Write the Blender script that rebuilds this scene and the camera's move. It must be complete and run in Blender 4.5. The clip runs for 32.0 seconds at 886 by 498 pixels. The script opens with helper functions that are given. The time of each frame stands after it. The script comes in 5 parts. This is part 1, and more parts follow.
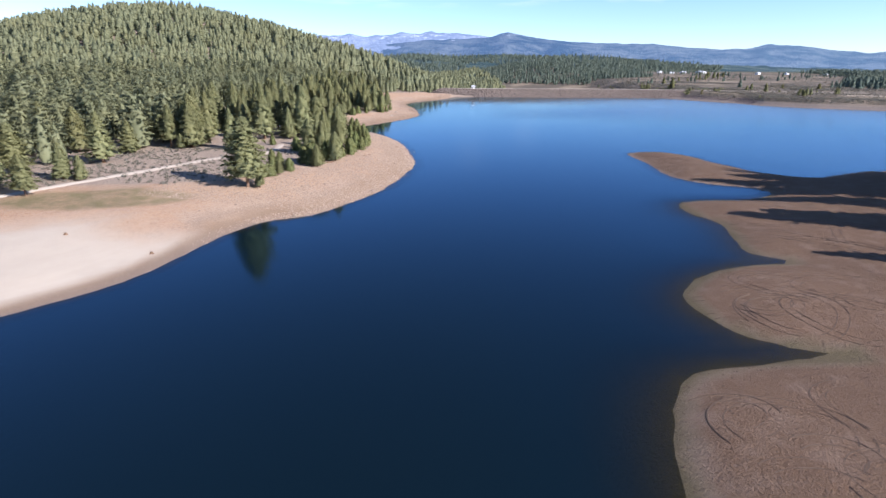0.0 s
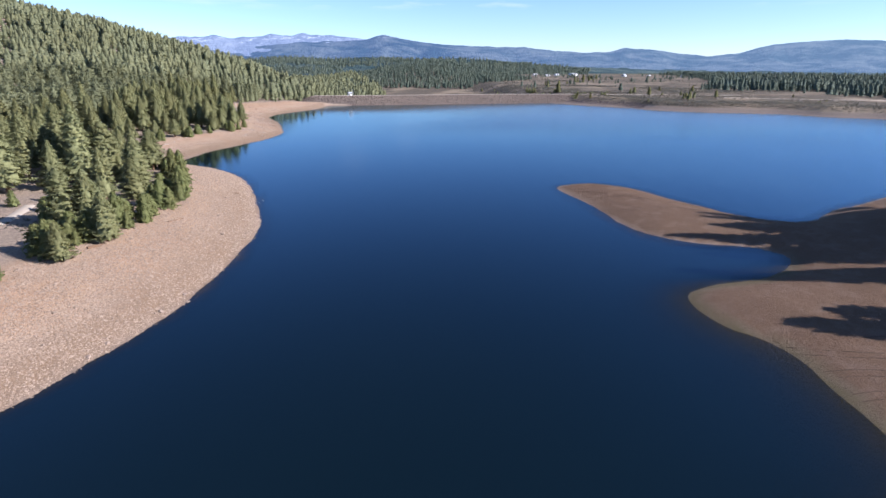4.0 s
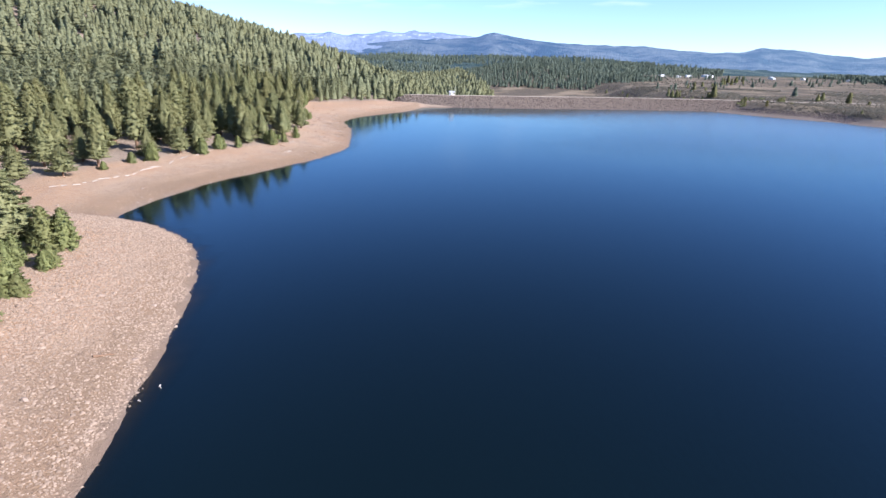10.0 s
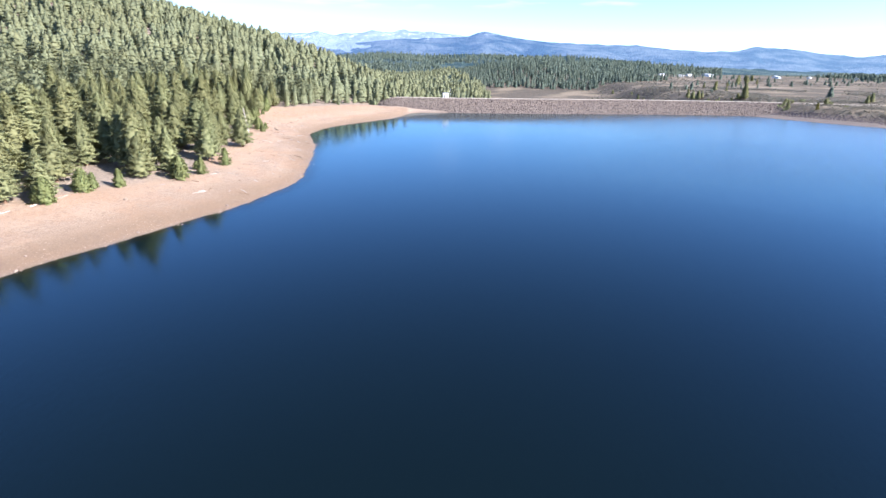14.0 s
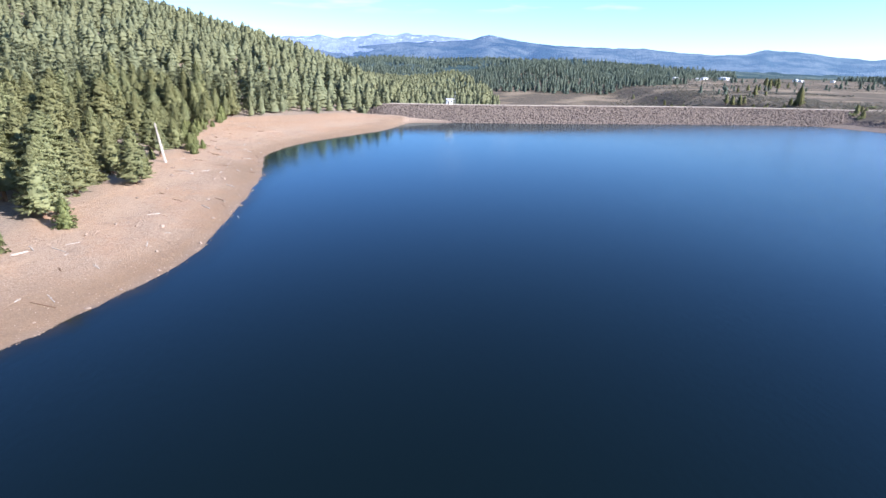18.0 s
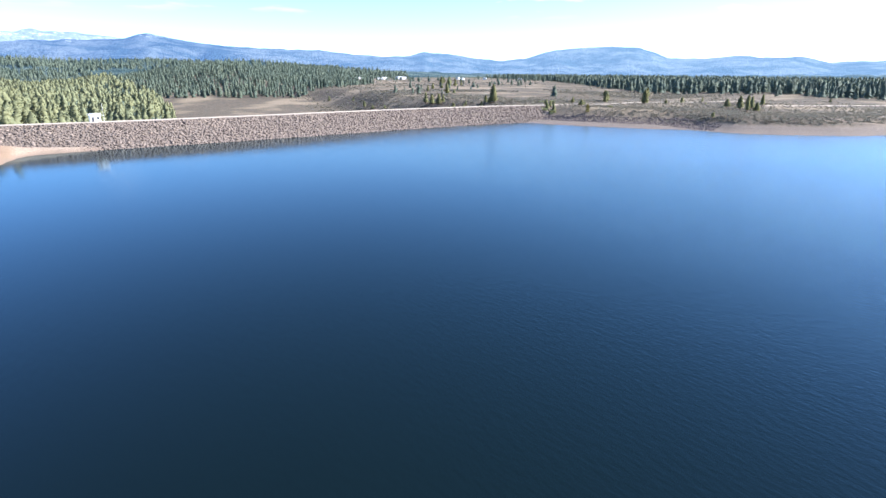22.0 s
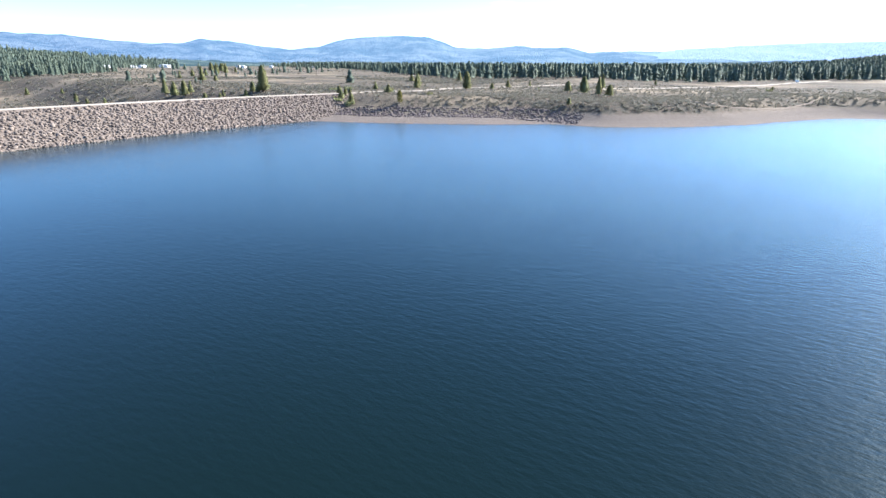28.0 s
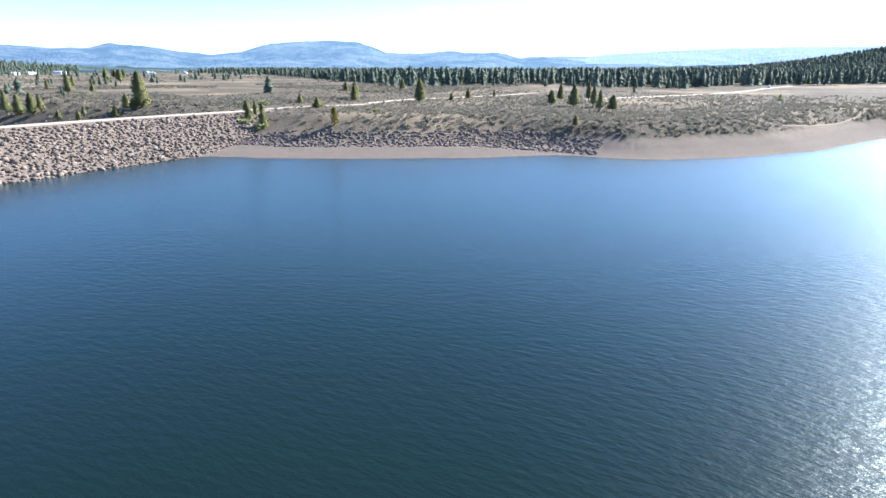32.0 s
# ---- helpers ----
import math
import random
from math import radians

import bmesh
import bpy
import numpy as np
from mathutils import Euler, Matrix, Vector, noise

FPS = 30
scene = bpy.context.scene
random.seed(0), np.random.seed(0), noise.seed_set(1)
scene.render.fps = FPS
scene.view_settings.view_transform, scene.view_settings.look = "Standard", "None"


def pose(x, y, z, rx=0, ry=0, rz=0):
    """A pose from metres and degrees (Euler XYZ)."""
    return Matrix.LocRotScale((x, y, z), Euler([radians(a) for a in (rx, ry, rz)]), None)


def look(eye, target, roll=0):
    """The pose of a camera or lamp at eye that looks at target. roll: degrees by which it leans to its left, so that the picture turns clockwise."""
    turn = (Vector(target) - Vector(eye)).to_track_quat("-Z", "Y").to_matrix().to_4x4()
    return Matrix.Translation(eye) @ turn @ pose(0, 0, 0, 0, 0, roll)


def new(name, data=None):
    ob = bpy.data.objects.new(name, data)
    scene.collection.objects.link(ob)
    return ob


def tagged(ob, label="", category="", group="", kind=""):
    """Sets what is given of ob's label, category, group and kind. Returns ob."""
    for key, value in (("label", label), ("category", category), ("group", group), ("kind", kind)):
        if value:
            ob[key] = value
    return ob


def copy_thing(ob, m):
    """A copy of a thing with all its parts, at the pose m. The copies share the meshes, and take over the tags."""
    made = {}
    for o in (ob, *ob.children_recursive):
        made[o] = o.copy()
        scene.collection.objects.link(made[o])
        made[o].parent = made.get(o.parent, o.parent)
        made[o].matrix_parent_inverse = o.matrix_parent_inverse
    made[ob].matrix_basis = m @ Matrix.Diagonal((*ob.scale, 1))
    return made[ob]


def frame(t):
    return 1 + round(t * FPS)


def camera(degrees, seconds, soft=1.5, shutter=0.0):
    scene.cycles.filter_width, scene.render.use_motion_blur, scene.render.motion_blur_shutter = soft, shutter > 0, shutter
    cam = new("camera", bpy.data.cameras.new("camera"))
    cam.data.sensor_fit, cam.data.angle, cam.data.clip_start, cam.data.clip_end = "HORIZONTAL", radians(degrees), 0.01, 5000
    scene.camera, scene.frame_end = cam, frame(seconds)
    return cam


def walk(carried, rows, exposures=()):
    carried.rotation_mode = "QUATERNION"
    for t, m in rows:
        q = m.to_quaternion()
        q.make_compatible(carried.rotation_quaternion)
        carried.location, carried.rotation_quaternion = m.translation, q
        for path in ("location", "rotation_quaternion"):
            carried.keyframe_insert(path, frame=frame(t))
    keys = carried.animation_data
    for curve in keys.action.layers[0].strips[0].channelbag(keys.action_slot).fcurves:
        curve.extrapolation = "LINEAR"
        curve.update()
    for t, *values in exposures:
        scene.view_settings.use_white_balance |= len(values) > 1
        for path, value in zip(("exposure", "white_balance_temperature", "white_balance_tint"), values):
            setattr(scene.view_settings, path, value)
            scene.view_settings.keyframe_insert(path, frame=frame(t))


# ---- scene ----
# camera: seconds, place, yaw to the left of north, pitch, roll
PATH = [
    (0, 0.0, 0.0, 38.0, -1.85, -19.00, 0.44),
    (0.5, 0.7, 10.3, 38.0, -1.80, -18.98, 0.44),
    (1, 1.2, 20.6, 37.9, -1.75, -18.93, 0.39),
    (1.5, 1.7, 30.8, 37.8, -3.93, -18.90, 0.29),
    (2, 2.7, 40.9, 38.1, -10.70, -18.86, 0.27),
    (2.5, 3.8, 50.1, 38.4, -12.80, -18.83, 0.18),
    (4.5, 11.0, 82.2, 39.1, -14.13, -18.61, 0.31),
    (5, 13.5, 91.1, 39.0, -13.03, -18.51, 0.47),
    (5.5, 15.9, 100.4, 38.8, -9.37, -18.52, 0.54),
    (6, 17.6, 110.2, 38.7, -5.58, -18.61, 0.73),
    (6.5, 18.9, 120.3, 38.4, -3.77, -18.68, 0.78),
    (7, 19.6, 130.3, 38.2, -3.52, -18.74, 0.91),
    (7.5, 20.3, 140.3, 38.0, -3.29, -18.78, 0.90),
    (8, 20.7, 150.3, 37.4, -3.21, -18.76, 0.93),
    (8.5, 21.5, 159.7, 37.1, -3.15, -18.84, 0.90),
    (9, 21.6, 169.7, 36.4, -3.30, -18.84, 1.04),
    (9.5, 22.1, 179.7, 35.5, -3.37, -18.84, 1.07),
    (10, 22.5, 189.4, 34.7, -3.47, -18.87, 1.13),
    (10.5, 23.0, 198.8, 34.2, -3.51, -18.90, 1.26),
    (11, 23.4, 208.0, 33.6, -3.63, -18.93, 1.26),
    (11.5, 23.6, 217.4, 33.4, -3.71, -18.93, 1.34),
    (12, 23.9, 227.2, 33.2, -3.94, -18.93, 1.21),
    (12.5, 24.1, 237.1, 33.1, -3.89, -18.90, 1.17),
    (13, 24.3, 246.8, 33.0, -4.14, -18.91, 1.04),
    (13.5, 24.7, 256.3, 32.9, -4.25, -18.87, 1.04),
    (14, 25.0, 265.4, 32.7, -4.41, -18.85, 0.97),
    (14.5, 25.3, 274.5, 32.5, -4.46, -18.83, 0.99),
    (16.5, 28.1, 312.1, 31.3, -4.41, -18.61, 1.30),
    (17, 28.9, 320.8, 30.9, -4.23, -18.56, 1.12),
    (17.5, 29.5, 329.2, 30.6, -4.15, -18.49, 1.06),
    (18, 30.3, 337.6, 30.2, -4.05, -18.47, 0.96),
    (18.5, 31.1, 345.9, 29.9, -4.01, -18.47, 0.92),
    (19, 31.9, 354.2, 29.7, -3.93, -18.47, 0.86),
    (19.5, 32.5, 362.5, 29.5, -3.90, -18.42, 0.74),
    (20, 33.2, 370.9, 29.3, -4.86, -18.39, 0.68),
    (20.5, 34.4, 379.7, 29.6, -8.21, -18.36, 0.69),
    (21, 36.2, 389.0, 29.6, -11.87, -18.29, 0.47),
    (21.5, 38.8, 398.7, 29.4, -25.69, -18.13, 0.30),
    (22, 42.1, 407.7, 29.3, -35.38, -18.02, 0.17),
    (22.5, 46.2, 415.9, 29.2, -36.79, -18.12, 0.28),
    (23, 51.3, 424.3, 28.6, -37.24, -18.21, 0.27),
    (23.5, 58.1, 432.6, 27.6, -38.31, -18.34, 0.34),
    (24, 65.5, 440.9, 26.5, -41.87, -18.49, 0.33),
    (24.5, 72.9, 448.7, 25.3, -49.34, -18.59, 0.17),
    (25, 80.6, 455.2, 24.4, -52.62, -18.78, 0.16),
    (25.5, 88.3, 461.0, 23.5, -54.11, -18.95, 0.27),
    (26, 96.1, 466.5, 22.6, -55.02, -19.17, 0.08),
    (26.5, 104.4, 471.9, 22.1, -55.54, -19.26, 0.27),
    (28.5, 137.4, 494.9, 22.0, -55.73, -18.76, 0.01),
    (29, 145.1, 500.5, 22.1, -55.39, -18.59, 0.04),
    (29.5, 151.8, 506.5, 22.3, -55.19, -18.47, -0.12),
    (30, 158.8, 512.6, 22.6, -55.02, -18.51, -0.16),
    (30.5, 166.1, 518.9, 22.8, -54.94, -18.59, -0.24),
    (31, 173.0, 524.8, 22.8, -54.63, -18.66, -0.25),
    (31.5, 179.7, 530.6, 22.6, -57.21, -18.61, -0.18),
    (32, 186.4, 536.2, 21.9, -62.74, -18.40, -0.10),
]


def aim(x, y, z, yaw, pitch, roll):
    return pose(x, y, z) @ pose(0, 0, 0, 0, 0, yaw) @ pose(0, 0, 0, 90 + pitch) @ pose(0, 0, 0, 0, 0, roll)


cam = camera(78.7, 32.0)
EXPOSURES = [(0, 1.12, 5750, 19), (2.5, 1.05, 5750, 19), (4.5, 0.95, 5750, 19), (6, 0.64, 5750, 19), (8, 0.53, 5750, 19), (9, 0.86, 5750, 19), (10, 1.25, 5720, 18),
             (11, 1.66, 5680, 17), (13, 1.78, 5650, 16), (16.5, 1.52, 5620, 16), (19, 1.46, 5600, 17), (20.5, 1.5, 5600, 17), (21.5, 1.8, 5650, 14), (24, 1.9, 5720, 10), (32, 1.85, 5750, 9)]
walk(cam, [(row[0], aim(*row[1:])) for row in PATH], EXPOSURES)

# ---- world and sun ----
SUN_AZ, SUN_EL = radians(119), radians(30)
world = bpy.data.worlds.new("sky")
scene.world = world
world.use_nodes = True
wt = world.node_tree
wt.nodes.clear()
w_out = wt.nodes.new("ShaderNodeOutputWorld")
w_bg = wt.nodes.new("ShaderNodeBackground")
w_sky = wt.nodes.new("ShaderNodeTexSky")
w_sky.sky_type, w_sky.sun_disc = "NISHITA", False
w_sky.sun_elevation, w_sky.sun_rotation = SUN_EL, SUN_AZ
w_sky.altitude, w_sky.air_density, w_sky.dust_density, w_sky.ozone_density = 1700, 1.0, 0.5, 4.0
w_bg.inputs[1].default_value = 0.092
# a few thin white clouds low over the mountains
w_dir = wt.nodes.new("ShaderNodeTexCoord")
w_map = wt.nodes.new("ShaderNodeMapping")
w_map.inputs["Scale"].default_value = (5.0, 5.0, 34.0)
w_noise = wt.nodes.new("ShaderNodeTexNoise")
w_noise.inputs["Scale"].default_value, w_noise.inputs["Detail"].default_value = 1.3, 5
w_fac = wt.nodes.new("ShaderNodeMapRange")
for k, v in zip(range(1, 5), (0.60, 0.74, 0.0, 0.55)):
    w_fac.inputs[k].default_value = v
w_sep = wt.nodes.new("ShaderNodeSeparateXYZ")
w_band = wt.nodes.new("ShaderNodeMapRange")
for k, v in zip(range(1, 5), (0.085, 0.115, 0.0, 1.0)):
    w_band.inputs[k].default_value = v
w_mul = wt.nodes.new("ShaderNodeMath")
w_mul.operation = "MULTIPLY"
w_top = wt.nodes.new("ShaderNodeMapRange")
for k, v in zip(range(1, 5), (0.13, 0.19, 1.0, 0.0)):
    w_top.inputs[k].default_value = v
w_mul2 = wt.nodes.new("ShaderNodeMath")
w_mul2.operation = "MULTIPLY"
w_mix = wt.nodes.new("ShaderNodeMix")
w_mix.data_type = "RGBA"
w_mix.inputs[7].default_value = (7.0, 7.0, 7.2, 1)
wt.links.new(w_dir.outputs["Generated"], w_map.inputs[0])
wt.links.new(w_dir.outputs["Generated"], w_sep.inputs[0])
wt.links.new(w_map.outputs[0], w_noise.inputs["Vector"])
wt.links.new(w_noise.outputs["Fac"], w_fac.inputs[0])
wt.links.new(w_sep.outputs[2], w_band.inputs[0])
wt.links.new(w_fac.outputs[0], w_mul.inputs[0])
wt.links.new(w_band.outputs[0], w_mul.inputs[1])
wt.links.new(w_sep.outputs[2], w_top.inputs[0])
wt.links.new(w_mul.outputs[0], w_mul2.inputs[0])
wt.links.new(w_top.outputs[0], w_mul2.inputs[1])
wt.links.new(w_mul2.outputs[0], w_mix.inputs[0])
wt.links.new(w_sky.outputs[0], w_mix.inputs[6])
wt.links.new(w_mix.outputs[2], w_bg.inputs[0])
wt.links.new(w_bg.outputs[0], w_out.inputs[0])

sun = new("sun", bpy.data.lights.new("sun", "SUN"))
sun.data.energy, sun.data.angle, sun.data.color = 5.0, radians(0.5), (1.0, 0.93, 0.82)
sun_way = Vector((math.sin(SUN_AZ) * math.cos(SUN_EL), math.cos(SUN_AZ) * math.cos(SUN_EL), math.sin(SUN_EL)))
sun.matrix_world = look(sun_way * 100, (0, 0, 0))


# ---- materials ----
class Mat:
    """A small builder of node materials."""

    def __init__(self, name, rough=0.8, metal=0.0, spec=0.3):
        self.m = bpy.data.materials.new(name)
        self.m.use_nodes = True
        self.t = self.m.node_tree
        self.b = self.t.nodes["Principled BSDF"]
        self.b.inputs["Roughness"].default_value = rough
        self.b.inputs["Metallic"].default_value = metal
        self.b.inputs["Specular IOR Level"].default_value = spec

    def node(self, kind, **values):
        n = self.t.nodes.new(kind)
        for key, value in values.items():
            if key in n.inputs:
                n.inputs[key].default_value = value
        return n

    def link(self, a, b):
        self.t.links.new(a, b)

    def place(self):
        return self.node("ShaderNodeNewGeometry").outputs["Position"]

    def noise(self, scale, detail=5.0, rough=0.6, vector=None):
        n = self.node("ShaderNodeTexNoise", Scale=scale, Detail=detail, Roughness=rough)
        self.link(vector if vector else self.place(), n.inputs["Vector"])
        return n.outputs["Fac"]

    def ramp(self, fac, *stops):
        r = self.node("ShaderNodeValToRGB")
        e = r.color_ramp.elements
        while len(e) < len(stops):
            e.new(0.5)
        for k, (p, c) in zip(e, stops):
            k.position, k.color = p, (*c, 1)
        self.link(fac, r.inputs[0])
        return r.outputs[0]

    def span(self, fac, a, b, lo=0.0, hi=1.0, smooth=False):
        n = self.t.nodes.new("ShaderNodeMapRange")
        n.interpolation_type = "SMOOTHSTEP" if smooth else "LINEAR"
        for k, v in zip(range(1, 5), (a, b, lo, hi)):
            n.inputs[k].default_value = v
        self.link(fac, n.inputs[0])
        return n.outputs[0]

    def mix(self, fac, a, b, blend="MIX"):
        n = self.t.nodes.new("ShaderNodeMix")
        n.data_type, n.blend_type = "RGBA", blend
        for value, k in ((fac, 0), (a, 6), (b, 7)):
            if isinstance(value, (int, float)):
                n.inputs[k].default_value = value
            elif isinstance(value, tuple):
                n.inputs[k].default_value = (*value, 1)
            else:
                self.link(value, n.inputs[k])
        return n.outputs[2]

    def times(self, a, b):
        n = self.t.nodes.new("ShaderNodeMath")
        n.operation = "MULTIPLY"
        for value, k in ((a, 0), (b, 1)):
            if isinstance(value, (int, float)):
                n.inputs[k].default_value = value
            else:
                self.link(value, n.inputs[k])
        return n.outputs[0]

    def attr(self, name):
        n = self.t.nodes.new("ShaderNodeAttribute")
        n.attribute_name = name
        return n.outputs["Fac"]

    def colour(self, c):
        if isinstance(c, tuple):
            self.b.inputs["Base Color"].default_value = (*c, 1)
        else:
            self.link(c, self.b.inputs["Base Color"])
        return self

    def bump(self, fac, strength, distance):
        n = self.node("ShaderNodeBump", Strength=strength, Distance=distance)
        self.link(fac, n.inputs["Height"])
        self.link(n.outputs[0], self.b.inputs["Normal"])
        return self


def random_shade(m, lo, hi):
    """Two colours mixed by each object's own random number."""
    info = m.t.nodes.new("ShaderNodeObjectInfo")
    return m.mix(info.outputs["Random"], lo, hi)


def island_shade(m, lo, hi):
    geo = m.t.nodes.new("ShaderNodeNewGeometry")
    return m.mix(geo.outputs["Random Per Island"], lo, hi)


# ground: stony beach, pale sand, forest floor, sage plateau, far woods
g = Mat("ground_soil", 0.95, spec=0.1)
n_mid, n_fine, n_grit = g.noise(0.25, 5), g.noise(1.7, 6, 0.7), g.noise(5.0, 3, 0.8)
beach = g.mix(n_mid, g.ramp(n_fine, (0.3, (0.27, 0.175, 0.112)), (0.7, (0.42, 0.30, 0.205))), (0.39, 0.255, 0.16))
flatten = g.node("ShaderNodeMapping")
flatten.inputs["Scale"].default_value = (0.035, 0.035, 2.2)
g.link(g.place(), flatten.inputs[0])
strand = g.noise(1.0, 4, 0.65, flatten.outputs[0])
level = g.node("ShaderNodeSeparateXYZ")
g.link(g.place(), level.inputs[0])
wander = g.node("ShaderNodeMath")
g.link(level.outputs[2], wander.inputs[0])
g.link(g.span(g.mix(0.3, g.noise(0.12, 4), n_fine), 0.3, 0.7, -0.6, 0.6), wander.inputs[1])
belt = g.ramp(g.span(wander.outputs[0], 0.0, 5.5), (0.03, (0.34, 0.20, 0.115)), (0.12, (0.20, 0.148, 0.11)), (0.24, (0.33, 0.245, 0.18)), (0.36, (0.21, 0.155, 0.118)), (0.50, (0.37, 0.27, 0.19)), (0.78, (0.40, 0.245, 0.14)))
beach = g.mix(0.7, beach, belt)
beach = g.mix(g.span(strand, 0.42, 0.66, 0, 0.6), beach, (0.27, 0.20, 0.155))
beach = g.mix(g.span(strand, 0.30, 0.42, 0.5, 0), beach, (0.42, 0.30, 0.215))
beach = g.mix(g.span(n_grit, 0.42, 0.62, 0, 0.6), beach, (0.50, 0.41, 0.33))
wet = g.mix(n_fine, (0.18, 0.13, 0.095), (0.27, 0.20, 0.15))
sand = g.mix(g.mix(0.5, n_mid, strand), (0.36, 0.30, 0.23), (0.47, 0.40, 0.315))
mud = g.mix(g.mix(0.5, n_fine, strand), (0.078, 0.050, 0.033), (0.165, 0.111, 0.076))
mud = g.mix(1.0, mud, (1.06, 0.97, 0.86), "MULTIPLY")
mud = g.mix(g.span(n_mid, 0.5, 0.66, 0, 0.6), mud, (0.18, 0.122, 0.085))
mud = g.mix(g.span(n_grit, 0.45, 0.62, 0, 0.5), mud, (0.185, 0.132, 0.096))
duff = g.mix(g.span(n_fine, 0.35, 0.65), (0.20, 0.155, 0.115), (0.36, 0.28, 0.21))
sage = g.mix(g.span(n_mid, 0.4, 0.62), g.mix(n_fine, (0.155, 0.117, 0.084), (0.118, 0.092, 0.067)), (0.085, 0.078, 0.058))
sage = g.mix(g.span(g.noise(0.012, 5), 0.5, 0.62), sage, (0.235, 0.185, 0.127))
woods = g.mix(n_fine, (0.035, 0.05, 0.022), (0.06, 0.075, 0.035))
c = g.mix(g.attr("beach"), duff, beach)
upper = g.mix(n_fine, (0.34, 0.205, 0.125), (0.42, 0.285, 0.195))
c = g.mix(g.times(g.span(g.noise(0.07, 5, 0.7), 0.46, 0.62), g.times(g.attr("beach"), 0.55)), c, upper)
c = g.mix(g.times(g.attr("gravel"), 0.8), c, g.mix(n_grit, (0.13, 0.090, 0.062), (0.31, 0.22, 0.15)))
c = g.mix(g.times(g.attr("beach"), g.span(g.noise(0.9, 4, 0.8), 0.52, 0.64, 0, 0.4)), c, (0.20, 0.145, 0.11))
c = g.mix(g.times(g.attr("beach"), 0.9), c, g.mix(1.0, c, (1.0, 0.945, 0.865), "MULTIPLY"))
c = g.mix(g.attr("mud"), c, mud)
c = g.mix(g.attr("plain"), c, sage)
silt_bank = g.mix(g.mix(0.5, n_fine, strand), (0.115, 0.090, 0.072), (0.205, 0.165, 0.135))
silt_bank = g.mix(g.span(n_grit, 0.45, 0.62, 0, 0.5), silt_bank, (0.235, 0.195, 0.162))
c = g.mix(g.attr("bank"), c, silt_bank)
c = g.mix(g.attr("sand"), c, sand)
c = g.mix(g.times(g.attr("grass"), g.span(n_mid, 0.3, 0.6, 0.35, 0.95)), c, g.mix(n_fine, (0.15, 0.115, 0.06), (0.20, 0.175, 0.085)))
c = g.mix(g.attr("wet"), c, wet)
c = g.mix(g.attr("algae"), c, g.mix(n_fine, (0.085, 0.066, 0.036), (0.13, 0.105, 0.06)))
c = g.mix(g.attr("woods"), c, woods)
cobble = g.node("ShaderNodeTexVoronoi", Scale=3.1)
g.link(g.place(), cobble.inputs["Vector"])
pits = g.span(cobble.outputs["Distance"], 0.0, 0.75, 1.0, 0.0)
stony = g.times(g.attr("beach"), g.span(g.attr("sand"), 0, 0.5, 1, 0))
c = g.mix(g.times(stony, g.span(cobble.outputs["Distance"], 0.5, 0.8, 0, 0.22)), c, (0.15, 0.11, 0.08))
soft = g.mix(g.attr("mud"), g.span(g.attr("sand"), 0, 1, 1, 0.7), (1.3, 1.3, 1.3))
relief = g.mix(stony, g.mix(0.35, n_fine, n_grit), g.mix(0.6, g.mix(0.2, n_fine, pits), n_grit))
g.colour(c).bump(g.times(relief, soft), 0.85, 0.5)

# ---- plan of the lake: shoreline of the drawn-down water, from the south-west round to the south-east ----
WEST = [(-160, -170), (-120, 0), (-92, 45), (-66, 78), (-56, 91), (-51, 104), (-47, 120), (-40, 132), (-30, 138),
        (-21, 153), (-13, 170), (-8, 190), (-5, 212), (-7, 238), (-11, 262), (-17, 285), (-28, 301), (-38, 309),
        (-46, 314), (-43, 332), (-37, 350), (-28, 367), (-19, 383), (-12, 397), (-6, 418), (-5, 436), (-8, 465),
        (-11, 495), (-18, 526), (-18, 541), (-12, 566), (1, 588), (16, 612), (25, 634), (28, 647), (33, 658)]
NORTH = [(46, 661), (75, 664), (105, 664), (150, 666), (200, 668), (250, 667), (283, 660), (290, 643), (296, 628), (305, 610),
         (316, 592), (329, 575), (330, 559), (337, 545), (350, 530), (366, 515), (385, 504), (408, 492), (426, 478),
         (438, 450), (470, 420), (480, 380), (430, 330), (340, 280), (250, 240), (205, 212)]
SPIT = [(176, 201), (157, 195), (138, 186), (126, 193), (120, 210), (116, 230), (108, 243), (97, 244), (90, 238),
        (89, 214), (87, 190), (95, 177), (106, 171), (108, 163), (97, 155), (80, 153), (73, 150), (71, 141), (74, 129),
        (71, 115), (69, 107), (75, 101), (64, 100), (53, 94), (46, 87), (44, 79), (48, 69), (60, 64), (48, 63),
        (35, 60), (28.5, 52), (24.5, 40), (18, 15), (22, -40), (30, -170)]


def smooth_loop(points, cuts):
    """A closed Catmull-Rom curve through points."""
    p = np.array(points, float)
    a, b, c, d = np.roll(p, 1, 0), p, np.roll(p, -1, 0), np.roll(p, -2, 0)
    out = []
    for k in range(cuts):
        t = k / cuts
        out.append(0.5 * (2 * b + (c - a) * t + (2 * a - 5 * b + 4 * c - d) * t**2 + (3 * b - a - 3 * c + d) * t**3))
    return np.stack(out, 1).reshape(-1, 2)


LOOP = smooth_loop(WEST + NORTH + SPIT, 4)


def hash_noise(x, y, seed):
    i = np.sin(x * 127.1 + y * 311.7 + seed * 74.7) * 43758.5453
    return i - np.floor(i)


